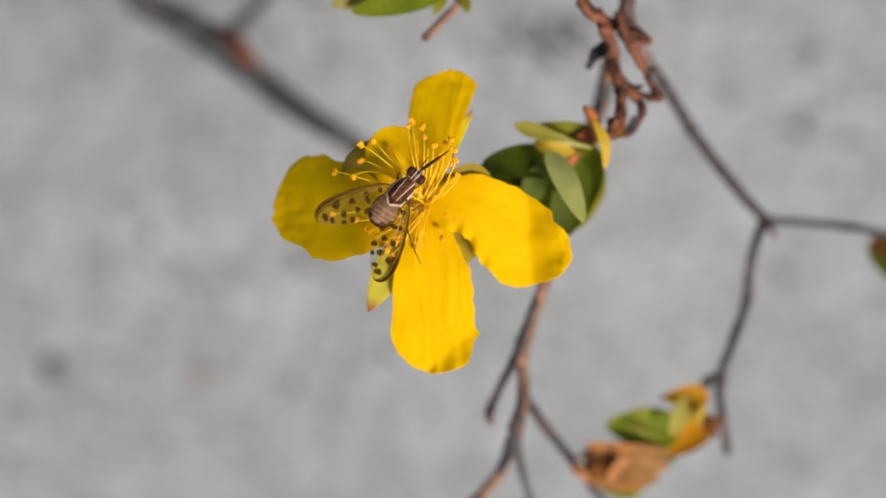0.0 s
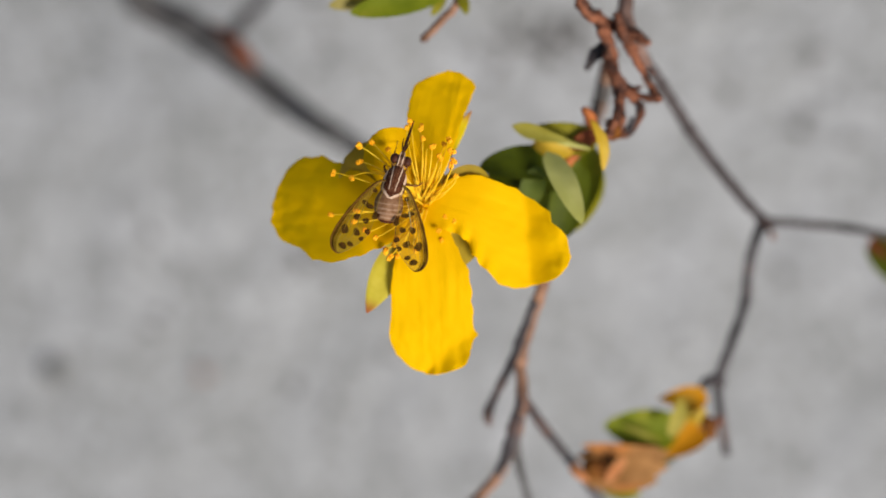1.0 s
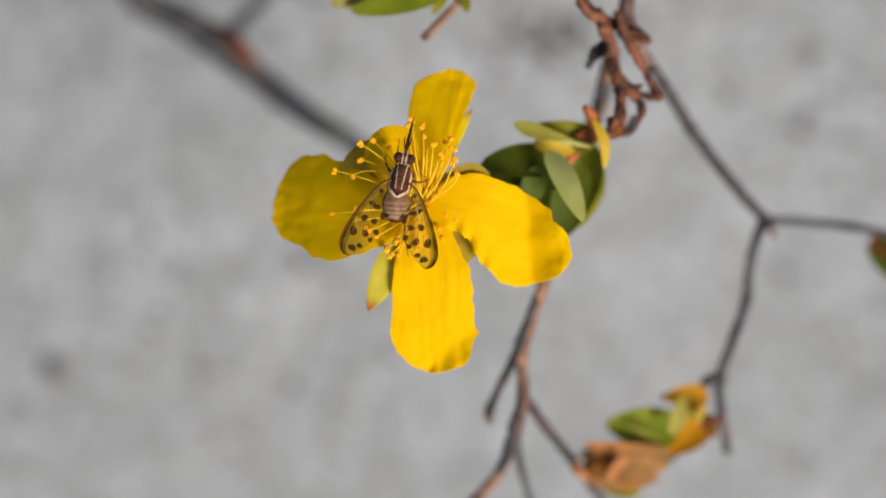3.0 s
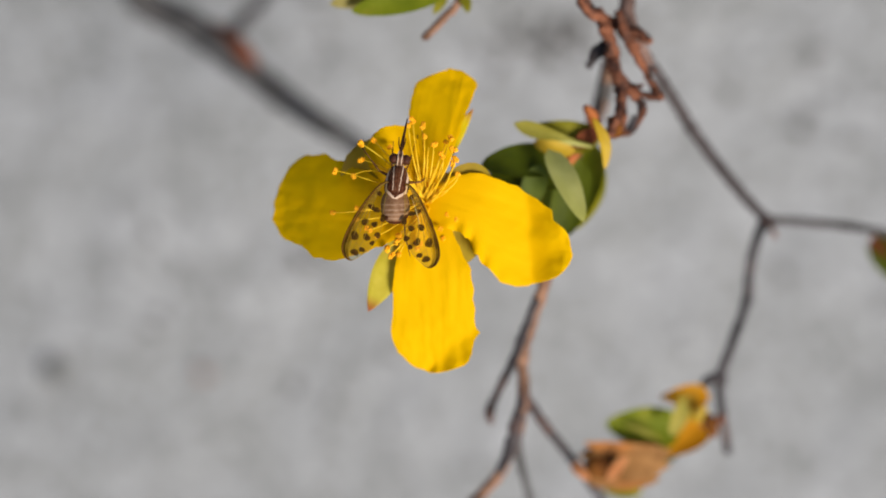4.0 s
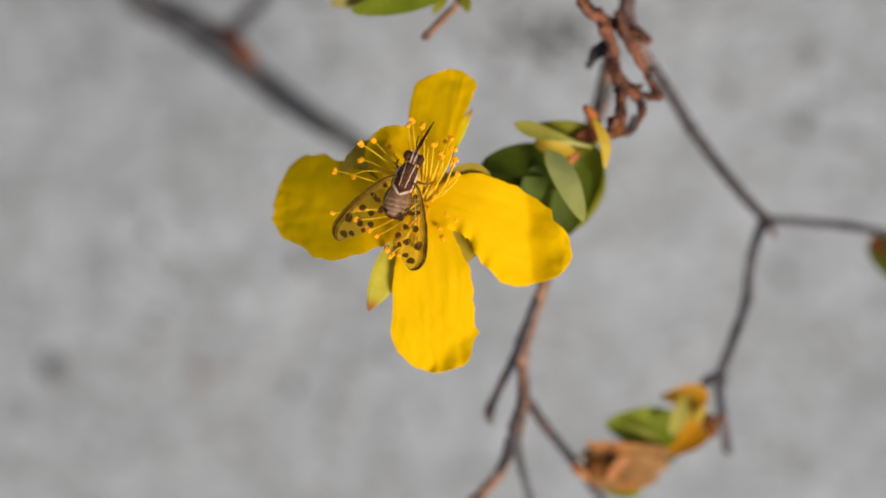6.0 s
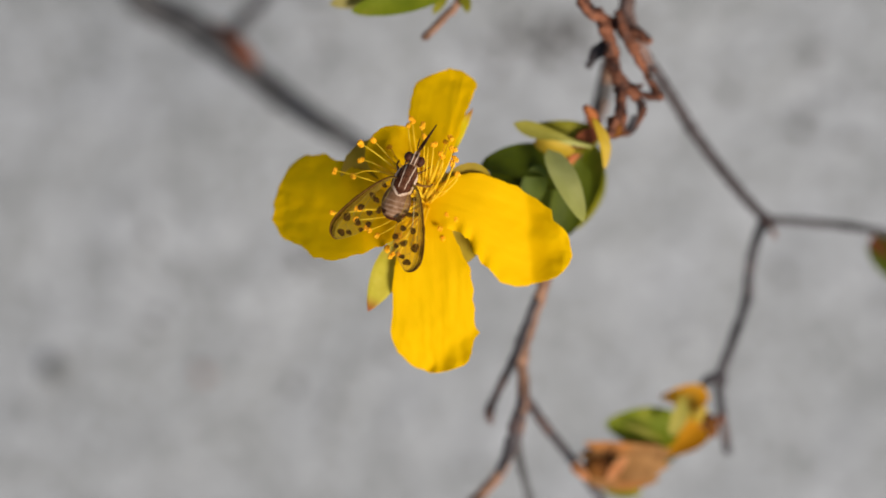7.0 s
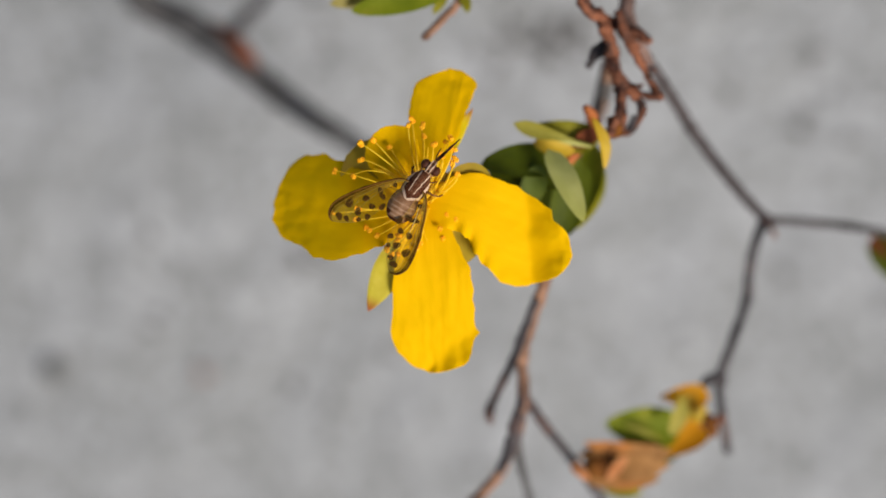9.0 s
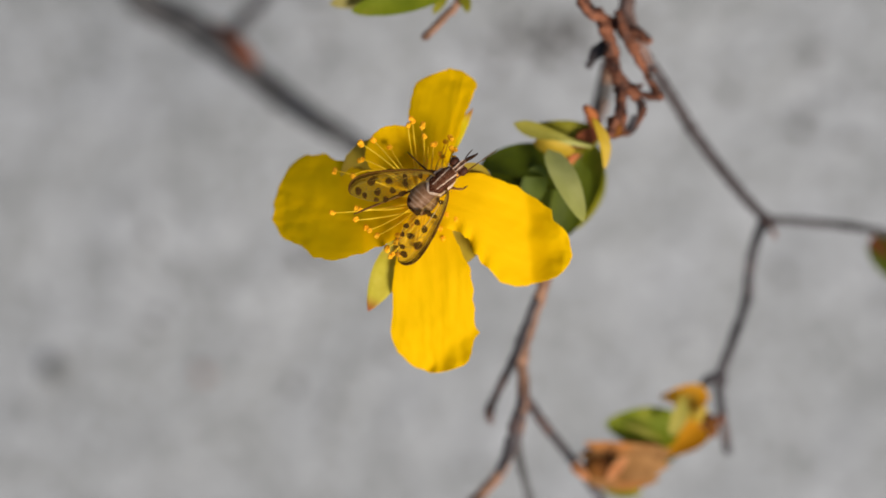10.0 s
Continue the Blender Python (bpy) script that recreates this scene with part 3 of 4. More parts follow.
leaf((17.07, 11.94, 121), (13.32, 1.07, 125), 4.6, LEAF_GREEN, 0.35, 0.08, -20, 0.9, skew=-0.12, label="dark green leaf")
# extra blade whose lime colour paints the sunlit rim of the green leaf
leaf((17.06, 11.5, 119), (14.65, 1.98, 121), 3.2, LEAF_LIT_RIM, 0.3, 0.06, 0, 0.9, skew=-0.27, label="yellow-green leaf")
leaf((15.16, 9.96, 127), (12.67, 1.01, 125), 4.2, LEAF, 0.3, 0.05, 10, 0.8)
stem("twig", [(16.89, 13.8, 125), (16.36, 14.73, 128), (15.68, 15.62, 129)], (0.75, 0.6, 0.35), TWIG_ORANGE, 0.3, label="orange-red young twig")
stem("twig", [(16.89, 13.55, 125), (14.61, 10.55, 128), (13.28, 8.83, 127)], (0.65, 0.5), TWIG_ORANGE, 0.15, label="orange-red young twig")
# leaves at the top
leaf((-4.94, 29.13, 127), (-12.44, 26.88, 129), 2.6, LEAF_YELLOW, 0.2, 0.05, 25, 0.8, label="yellow-green leaf")
leaf((0.99, 28.94, 129), (-10.05, 25.99, 130), 3.2, LEAF_GREEN, 0.25, 0.06, 10, 0.8)
leaf((0.37, 28.62, 127), (-1.12, 25.91, 128), 1.2, LEAF_OLIVE, 0.2, 0.1, 20, 1.0)
leaf((1.95, 28.5, 127), (2.75, 26.03, 128), 1.3, LEAF_OLIVE, 0.2, 0.1, 20, 1.0)
# leaf at the side twig
leaf((52.38, 1.57, 98), (55.97, -4.47, 97), 3.4, LEAF, 0.3, 0.1, -30)
leaf((51.83, 1.23, 98), (55.39, -1.24, 98), 2.8, BUD_SCAR, 0.3, 0.1, 20)
# withering cluster below
leaf((27.96, -21.27, 109), (18.9, -20.4, 111), 5.2, LEAF_GREEN, 0.3, 0.04, 6, 0.75, point=0.62, label="fresh green leaf")
leaf((27.47, -21.27, 107), (25.35, -25.55, 105), 3.4, LEAF, 0.3, 0.08, 10, 0.8)
leaf((28.01, -17.55, 113), (26.4, -21.7, 113), 2.0, LEAF_STRAW, 0.3, 0.08, 10, 0.9)
leaf((31.09, -17.32, 111), (25.24, -17.37, 110), 3.0, LEAF_ORANGE, 0.3, 0.04, -10, 0.6, point=0.9, label="orange withering leaf")
leaf((30.92, -20.02, 110), (27.13, -17.32, 111), 2.4, LEAF_YELLOW, 0.3, 0.05, 0, 0.9)
leaf((31.41, -20.34, 109), (25.58, -24.45, 109), 3.6, LEAF_ORANGE, 0.3, 0.04, -14, 0.7, point=0.75, label="orange withering leaf")
leaf((15.72, -24.24, 110), (26.74, -23.91, 111), 3.0, LEAF_DRY, 0.2, 0.02, 0, 1.0, label="dry pinkish-brown leaf")
leaf((19.43, -25.67, 112), (26.48, -25.22, 111), 3.6, LEAF_DRY, 0.25, 0.02, -8, 0.65, point=0.8, label="dry pinkish-brown leaf")
leaf((16.3, -26.84, 109), (25.44, -26.97, 109), 2.6, LEAF_DRY, 0.3, 0.08, -10, 0.9)
leaf((18.6, -27.9, 105), (23.6, -29.0, 105), 2.4, LEAF_OLIVE, 0.3, 0.08, 0, 0.9)
leaf((15.0, -25.0, 111), (17.0, -26.9, 112.2), 1.3, LEAF_PINK, 0.3, 0.1, 0, 0.8, label="orange-pink dry leaf")
leaf((25.3, -23.6, 112.5), (16.3, -22.6, 112.6), 1.5, LEAF_DRY, 0.3, 0.03, 14, 0.8, label="dry pinkish-brown leaf")
leaf((25.6, -22.3, 111.6), (21.0, -20.3, 112), 0.6, LEAF_SAGE, 0.3, 0.04, 0, 0.9, label="pale curled leaf edge")
leaf((18.93, -26.84, 113.8), (21.23, -24.03, 114.6), 1.2, LEAF_PINK, 0.3, 0.05, 10, 0.9, label="orange-pink dry leaf")


def capsule(at, size, seed):
    bm = bmesh.new()
    blob(bm, at, size, seg=12, rings=8, bumpy=0.3, turn=Euler((0, 0, seed)).to_matrix())
    return on_shrub(part("seed_capsule", bm, CAPSULE, shrub, "dark red-brown seed capsule"))


# the first is a dark mass put for the dry leaf's shaded red-brown hollow
capsule((17.9, -25.3, 113.2), (1.35, 1.5, 0.9), 1.3)
capsule((30.9, -20.4, 113.6), (0.85, 1.35, 0.7), 0.3)

# ---- the flower ----
FLOWER = Vector((-1.94, 4.79, 137))
bm = bmesh.new()
blob(bm, FLOWER + Vector((0.4, -0.2, 0.5)), (4.0, 4.0, 1.8), seg=24, rings=12, bumpy=0.1)
flower = on_shrub(part("flower", bm, OVARY, shrub, "open bright yellow four-petalled flower"))


def petal(center, angle, rows, bend, creases=(), cup=0.0, frill=0.25, wave=0.3, seed=0.0, lift=0.0, ruffle=0.0, ridges=(), soft=0.3):
    """rows: distance from the centre, half-widths on either side; bend: distance and height; all in mm.
    creases: (direction in degrees, distance, slope) beyond which the blade is bent; ridges: (place across, height, width) of folds along it."""
    c = Vector(center)
    a = radians(angle)
    ax, side = Vector((math.cos(a), math.sin(a), 0)), Vector((-math.sin(a), math.cos(a), 0))
    end = rows[-1][0]

    def fn(u, v):
        r = rows[0][0] + (end - rows[0][0]) * (1 - (1 - u) ** 1.35)
        lt, rt = ((ramp_at(rows, r - soft, k) + 2 * ramp_at(rows, r, k) + ramp_at(rows, r + soft, k)) / 4 for k in (1, 2))
        s = v * 2 - 1
        lat = -rt + (lt + rt) * v
        edge = abs(s) ** 6
        lat += frill * edge * (noise.noise(Vector((r * 0.9, s * 3, seed))) + 0.5 * noise.noise(Vector((r * 2.6, s * 3, seed))))
        rr = r + frill * 1.2 * max(0, u - 0.8) * 5 * noise.noise(Vector((lat * 0.8, seed, 7)))
        q = ax * rr + side * lat
        z = ramp_at(bend, r) * 0.5 + ramp_at(bend, r - 1.2) * 0.25 + ramp_at(bend, r + 1.2) * 0.25 + lift
        z += cup * lat * lat / 10
        z += wave * (noise.noise(Vector((q.x * 0.22, q.y * 0.22, seed))) + 0.35 * edge * noise.noise(Vector((r * 0.7, s, seed + 3))))
        z += 0.05 * noise.noise(Vector((r * 0.12, lat * 1.3, seed))) + 0.03 * noise.noise(Vector((r * 0.2, lat * 4.0, seed)))
        z += u * (0.13 * noise.noise(q * 0.75 + Vector((seed, 5, 0))) + 0.05 * noise.noise(q * 1.7 + Vector((0, seed, 3))))
        z += 0.3 * max(0.0, (u - 0.62) / 0.38) ** 2 * noise.noise(Vector((lat * 1.0, r * 0.45, seed + 9)))
        for at, high, wide in ridges:
            z += high * min(1.0, r / 5) * math.exp(-((lat - at * (0.5 + 0.5 * u)) / wide) ** 2)
        if s < 0 and ruffle:
            z += ruffle * s * s * s * s * math.sin(r * 3.2 + 0.6) * math.exp(-((r - 5.5) / 3) ** 2)
        for dirn, dist, slope in creases:
            w = radians(dirn)
            d = q.x * math.cos(w) + q.y * math.sin(w) - dist + 0.35 * noise.noise(q * 0.3 + Vector((seed, 0, 0)))
            z += slope * (d + math.hypot(d, 0.3)) / 2
        return c + q + Vector((0, 0, z))
    bm = bmesh.new()
    sheet(bm, fn, 70, 40, 0.12)
    return part("petal", bm, PETAL, flower)


petal((-2.34, 4.74, 140), 180, ((0.48, 0.84, 0.72), (1.2, 1.92, 1.2), (2.4, 3.48, 1.68), (3.6, 4.32, 2.1), (6, 5.22, 3.48), (8.7, 6, 4.62), (10.2, 6, 5.4), (11.4, 5.7, 5.4), (11.76, 5.28, 5.4), (12.9, 4.44, 5.34), (14.4, 3.96, 4.08), (15.36, 3.12, 2.16), (16.02, 1.32, -0.24)),
      ((0, -1.2), (3, 0), (6, -0.4), (10, -2.2), (16, -6)), ((90, -40, -0.47), (180, 10.2, 0.1)), lift=18.8, seed=1.0, cup=-0.01, wave=0.18)
petal((-1.34, 4.0, 140), 270, ((-2.0, 0.8, 0.8), (-0.5, 1.3, 1.5), (0.9, 1.8, 2.1), (2.4, 2.4, 3), (4.8, 3.48, 3.6), (6, 4.2, 3.78), (7.8, 4.5, 4.02), (10.5, 4.68, 4.02), (12.48, 4.8, 4.26), (13.14, 5.46, 4.26), (13.5, 4.68, 4.2), (15, 4.44, 3.6), (16.2, 4.08, 2.52), (16.8, 3.12, 1.62), (17.4, 0.72, 0.12)),
      ((-2, -1.0), (0, -0.3), (3, 0.3), (6, 0.3), (12, -1.5), (18, -4)), ((-48, 12.7, 0.62),), soft=0.2, frill=0.17, seed=2.0, cup=-0.015,
      ridges=((-2.6, 0.05, 0.6), (-0.6, 0.06, 0.5), (2.8, 0.06, 0.6)))
petal((-1.44, 4.42, 140), -17.4, ((-3.0, 0.8, 0.8), (-1.6, 1.3, 1.1), (-0.3, 1.8, 1.4), (0.3, 2.52, 1.56), (1.32, 3.72, 1.68), (3, 4.68, 1.68), (4.1, 5.04, 1.6), (4.6, 5.04, 2.1), (5.04, 5.0, 1.95), (5.52, 4.95, 2.6), (5.9, 4.93, 3.45), (6.36, 4.92, 3.3), (6.96, 4.92, 4.1), (8.1, 4.85, 4.44), (9.6, 4.45, 5.46), (11.4, 3.9, 5.4), (12.65, 3.5, 4.9), (12.8, 2.55, 4.68), (14.1, 2.22, 3.96), (15.12, 1.32, 3.12), (15.72, 0.3, 2.28), (16.02, -0.36, 1.32)),
      ((-3, -1.2), (-0.3, 0.0), (2, 0.4), (5, 0.3), (10, -1.6), (16, -4.2)), ((4, 10.4, 1.0), (4, 13.7, -0.8)), frill=0.12, wave=0.4, seed=3.0, cup=-0.01, ruffle=0.65, soft=0.12)
petal((-2.94, 5.46, 140), 118, ((0.3, 0.72, 0.72), (1.8, 1.8, 1.8), (3.6, 2.64, 2.64), (5.4, 2.88, 3), (6.9, 2.4, 2.7), (7.68, 1.5, 1.8), (8.1, 0.48, 0.6)),
      ((0, -1.2), (3, 0.1), (8, 0.5)), lift=0.0, seed=5.0)
petal((-2.24, 5.62, 140), 78.7, ((0.3, 0.72, 0.6), (0.6, 1.2, 0.9), (3.6, 2.4, 2.16), (6, 2.88, 2.4), (7.68, 2.94, 2.64), (8.58, 3.12, 2.7), (10.32, 3.24, 3), (11.4, 3.12, 3.24), (12.3, 2.64, 3.36), (12.9, 1.74, 3.42), (13.5, 0.84, 3), (13.86, 0, 2.28), (14.1, -0.18, 1.32)),
      ((0, -1.2), (3, 0.3), (8, -1.2), (14, -4.8)), ((-14, 2.2, -0.12), (-14, 1.4, 0.08)), seed=4.0, frill=0.15,
      ridges=((-2.1, 0.14, 0.4), (-1.3, 0.08, 0.4), (-0.2, 0.03, 0.5)))


def sepal(center, angle, length, width, z0, z1, tip=False, tilt=0.0):
    c, a = Vector(center), radians(angle)
    ax, side = Vector((math.cos(a), math.sin(a), 0)), Vector((-math.sin(a), math.cos(a), 0))

    def fn(u, v):
        half = width / 2 * max(0.02, math.sin(math.pi * (0.12 + 0.88 * u)) ** (0.8 if tip else 0.45))
        s = 2 * v - 1
        q = c + ax * (1 + (length - 1) * u) + side * s * half
        q.z += z0 + (z1 - z0) * u + tilt * s * half + 0.25 * s * s * half * 0.3 + 0.15 * noise.noise(q * 0.5)
        return q
    bm = bmesh.new()
    sheet(bm, fn, 22, 14, 0.18)
    return part("sepal", bm, (FOLD_LEMON if angle < 90 else SEPAL) if tip else SEPAL_BROAD, flower, "green sepal with a reddish tip" if tip else "broad green sepal")


sepal((-1.94, 4.78, 137.7), 149, 9.9, 9, 0.0, -0.8)
sepal((-1.93, 4.65, 138.2), -20, 7.6, 12.0, 0.2, -0.2, tilt=0.25)
sepal((-3.48, 2.34, 139.5), 243.5, 10.15, 3.3, 0.0, -1.2, True)
# added lemon blade that stands in for the top petal's folded-under edge
sepal((-2.41, 6.21, 138.4), 57.3, 10.44, 1.8, -0.1, -1.6, True)

# stamens: tip in mm, sideways bow, number of anthers in the tuft
STAMENS = (
    (-8.72, 11.03, 143.5, -0.30, 4), (-8.57, 9.34, 142.5, -0.50, 2), (-7.32, 11.36, 142.5, -0.10, 2), (-5.61, 10.69, 141.5, 0.10, 1), (-11.42, 8.21,
    142.5, -0.20, 2), (-9.50, 7.72, 143.0, -1.30, 2), (-11.82, 3.76, 141.5, 0.20, 2), (-7.39, 8.40, 142.0, -0.50, 0), (-3.22, 13.43, 141.5, 0.10, 2),
    (-3.69, 12.93, 142.0, 0.20, 1), (-2.26, 12.81, 142.0, 0.05, 2), (-2.02, 11.78, 142.5, -0.10, 1), (-1.01, 10.93, 143.0, -0.15, 2), (-1.55, 10.65,
    142.5, 0.10, 0), (0.72, 11.80, 142.0, -0.20, 2), (0.30, 11.26, 142.0, -0.10, 1), (1.01, 10.26, 143.5, -0.30, 3), (1.30, 9.49, 143.5, -0.35, 2),
    (0.95, 8.73, 143.2, -0.40, 2), (1.60, 7.73, 142.8, -0.60, 2), (0.00, 9.62, 143.0, -0.25, 2), (-0.48, 9.21, 143.0, -0.20, 0), (-9.10, 4.28, 142.6,
    0.30, 2), (-9.17, 2.98, 142.4, 0.20, 2), (-7.80, 1.91, 142.3, 0.25, 2), (-6.96, 1.31, 142.4, 0.20, 1), (-5.95, 0.06, 142.6, 0.50, 3), (-5.36,
    -0.60, 142.2, 0.30, 2), (-4.71, -0.66, 141.8, 0.20, 1), (-4.99, 0.53, 143.0, 0.35, 2), (-4.63, 1.37, 143.0, 0.10, 2), (-2.33, 0.54, 141.2, -0.10,
    1), (-0.36, 2.09, 141.0, 0.10, 1), (0.06, 1.02, 140.4, 0.05, 1), (0.42, 3.52, 140.4, 0.10, 1), (1.31, 3.16, 140.4, 0.05, 1), (-2.81, -0.06, 141.2,
    0.10, 1))
rnd = random.Random(4)


def stamen(tip, bow=0.0, anthers=1, thin=1.0):
    """A curved pale filament with two-lobed orange anthers at its tip; a low one is an anther lying on a petal."""
    bm = bmesh.new()
    tip = Vector(tip)
    out = tip - FLOWER
    flat = Vector((out.x, out.y, 0)).normalized()
    side = Vector((-flat.y, flat.x, 0))
    base = FLOWER + flat * rnd.uniform(0.3, 1.2) + side * rnd.uniform(-0.5, 0.5) + Vector((0, 0, 3.2))
    k = (tip - base).length
    mid = base.lerp(tip, 0.45) + side * bow + Vector((0, 0, 0.16 * k))
    near = base.lerp(tip, 0.8) + side * bow * 0.75 + Vector((0, 0, 0.10 * k))
    if tip.z > 141.1:
        tube(bm, spline([base, mid, near, tip], 7), (0.095 * thin, 0.075 * thin, 0.06 * thin), 6)
    for j in range(anthers):
        o = Vector((rnd.uniform(-0.32, 0.32), rnd.uniform(-0.32, 0.32), rnd.uniform(-0.1, 0.2))) * (1 if j else 0.2)
        w = rnd.uniform(0, 3.1)
        across = Vector((math.cos(w), math.sin(w), 0)) * 0.1
        for lobe in (-1, 1):
            blob(bm, tip + o + across * lobe, (0.16, 0.29 * rnd.uniform(0.85, 1.15), 0.19), Euler((rnd.uniform(-0.4, 0.4), 0, w)).to_matrix(), 8, 6, index=1, bumpy=0.3)
    part("stamen", bm, [FILAMENT, ANTHER], flower)


for x, y, z, bow, count in STAMENS:
    stamen((x, y, z), bow, count)
# shorter ones, whose anthers are shed
for lo, hi, count in ((25, 68, 11), (75, 110, 6), (130, 170, 5), (225, 290, 4)):
    for i in range(count):
        w, r = radians(rnd.uniform(lo, hi)), rnd.uniform(2.6, 5.4)
        stamen(FLOWER + Vector((r * math.cos(w), r * math.sin(w), rnd.uniform(3.2, 5.0))), rnd.uniform(-0.4, 0.3), 0, 0.65)
bm = bmesh.new()
blob(bm, FLOWER + Vector((0, 0, 1.8)), (1.0, 1.0, 1.5), Euler((radians(90), 0, 0)).to_matrix(), 14, 10)
for w in (0.4, 2.5, 4.6):
    d = Vector((math.cos(w), math.sin(w), 0))
    tube(bm, spline([FLOWER + Vector((0, 0, 2.6)), FLOWER + d * 0.5 + Vector((0, 0, 4)), FLOWER + d * 1.0 + Vector((0, 0, 5))], 4), (0.12, 0.09), 6)
part("pistil", bm, OVARY, flower, "deep yellow pistil")

# ---- the fly, built at the origin: head along +y, in mm ----
fly = tagged(new("fly"), "brown striped fly with dark-spotted clear wings on the flower", "fly")


def fly_thorax():
    bm = bmesh.new()
    blob(bm, (0, 1.3, 0), (1.28, 2.01, 1.35), seg=160, rings=130, shape=lambda y: (1.0 - 0.1 * y - 0.05 * y * y) * max(0.05, 1 - y * y) ** (-0.12 if y < 0 else 0))
    for f in bm.faces:
        c = f.calc_center_median() / MM
        x, y = abs(c.x), c.y
        wob = 0.05 * noise.noise(c * 2.2)
        if c.z > 0:
            pale = abs(x - 0.38 - 0.07 * (y - 1.4) + wob) < 0.05 + 0.012 * (y - 1.2) and y > 0.5
            pale |= abs(x - 1.08 + 0.05 * (y - 1.4) ** 2 + wob) < 0.1 and y > 0.3
            pale |= abs(y - (-0.42 + 0.8 * x) + wob) < 0.17 and x < 1.1
            split = x < 0.035 and y > 0.8
            centre = x < 0.32 and y > 0.3
            rear = y < -0.42 + 0.8 * x and y < 0.6
            f.material_index = 1 if pale else 2 if rear else 3 if centre and not split else 0
            if abs(x - 0.72 - wob) < 0.1 and 1.7 < y < 2.7:
                f.material_index = 3
        else:
            f.material_index = 1 if c.z > -0.7 else 0
    part("thorax", bm, [THORAX, PALE, ABDOMEN, THORAX_MID], fly, "brown thorax with pale stripes")
    bm = bmesh.new()
    blob(bm, (0.02, 0.36, 0.66), (0.5, 0.42, 0.42), seg=20, rings=12)
    part("scutellum", bm, ABDOMEN, fly)


def fly_abdomen():
    """Bent a little to one side."""
    bm = bmesh.new()
    turn = Euler((0, 0, radians(9))).to_matrix()
    back = turn.inverted()
    hub = Vector((0, -0.05, -0.2))
    blob(bm, hub + turn @ Vector((-0.06, -1.05, 0)), (1.52, 1.9, 1.15), turn, seg=96, rings=110, shape=lambda y: (1.0 - 0.03 * y) * max(0.05, 1 - y * y) ** -0.1)
    for f in bm.faces:
        q = back @ (f.calc_center_median() / MM - hub)
        wob = 0.06 * noise.noise(q * 2.0) + 0.1 * q.x * q.x / 2
        y = q.y - wob
        if y < -2.66 or (abs(q.x) > 0.85 and -2.5 < y < -2.05):
            f.material_index = 2
        elif any(abs(y - at) < half for at, half in ((-0.98, 0.06), (-1.5, 0.1), (-1.98, 0.1), (-2.4, 0.08))):
            f.material_index = 1
        elif noise.noise(q * 1.3) > 0.05:
            f.material_index = 3
        else:
            f.material_index = 0
    part("abdomen", bm, [ABDOMEN, ABDOMEN_BAND, THORAX, ABDOMEN_GREY], fly, "banded greyish-brown abdomen")


def fly_head():
    bm = bmesh.new()
    blob(bm, (0, 3.78, 0), (0.74, 0.6, 0.72), seg=24, rings=16)
    blob(bm, (0, 4.31, 0.1), (0.27, 0.5, 0.34), seg=16, rings=10)
    head = part("head", bm, HEAD, fly, "brown head with pale stripes")
    for s in (-1, 1):
        bm = bmesh.new()
        blob(bm, (s * 0.66, 3.8, 0.1), (0.48, 0.55, 0.58), seg=24, rings=16)
        part("eye", bm, EYE, head, "glossy dark red-brown eye")
        bm = bmesh.new()
        tube(bm, spline([(s * 0.16, 4.85, 0.25), (s * 0.3, 5.44, 0.5), (s * 0.36, 6.09, 0.55)], 4), (0.06, 0.07, 0.03), 8)
        part("antenna", bm, CHITIN, head)
        bm = bmesh.new()
        tube(bm, spline([(s * 0.2, 3.07, 0.42), (s * 0.19, 3.43, 0.66), (s * 0.2, 3.9, 0.72), (s * 0.22, 4.26, 0.58), (s * 0.18, 4.61, 0.4)], 4), (0.05, 0.07, 0.05), 6)
        part("face_stripe", bm, PALE, head, "pale stripe beside the eye")
    bm = bmesh.new()
    tube(bm, [Vector((0.8 * math.cos(w), 3.19, 0.05 + 0.5 * math.sin(w))) for w in (0.1, 0.5, 1.0, 1.57, 2.14, 2.64, 3.04)], (0.05, 0.055, 0.05), 6)
    part("collar", bm, BRISTLE, head, "pale collar behind the eyes")
    bm = bmesh.new()
    tube(bm, spline([(0, 0, 0), (0.07, 1.12, 0.2), (0.16, 2.36, 0.2), (0.26, 3.61, 0.15)], 5), (0.17, 0.18, 0.13, 0.05), 8)
    ob = part("proboscis", bm, CHITIN, fly, "long dark proboscis")
    ob.location = Vector((0, 4.49, 0.1)) * MM
    return ob


def fly_bristles():
    bm = bmesh.new()
    rng = random.Random(8)
    for k in range(170):
        th, ph = rng.uniform(0, 2 * math.pi), rng.uniform(-0.2, 1.4)
        if k % 9:
            c, size = Vector((0, 1.3, 0)), Vector((1.42, 1.95, 1.35))
        else:
            c, size = Vector((0.33, -1.45, -0.2)), Vector((1.3, 1.5, 1.1))
        d = Vector((math.cos(th) * math.cos(ph), math.sin(th) * math.cos(ph), math.sin(ph)))
        q = c + Vector((d.x * size.x, d.y * size.y, d.z * size.z)) * 0.97
        tip = q + (d + Vector((0, -0.9, 0.1))).normalized() * rng.uniform(0.25, 0.5)
        tube(bm, [q, q.lerp(tip, 0.5), tip], (0.014, 0.004), 3)
    part("bristles", bm, BRISTLE, fly, "fine tawny bristles")


OUTER = ((0.47, 1.42), (1.6, 1.05), (2.7, -0.25), (3.7, -1.9), (4.68, -3.85), (5.1, -5.1), (5.2, -5.95), (4.92, -6.72), (4.45, -7.1), (4.0, -7.17))
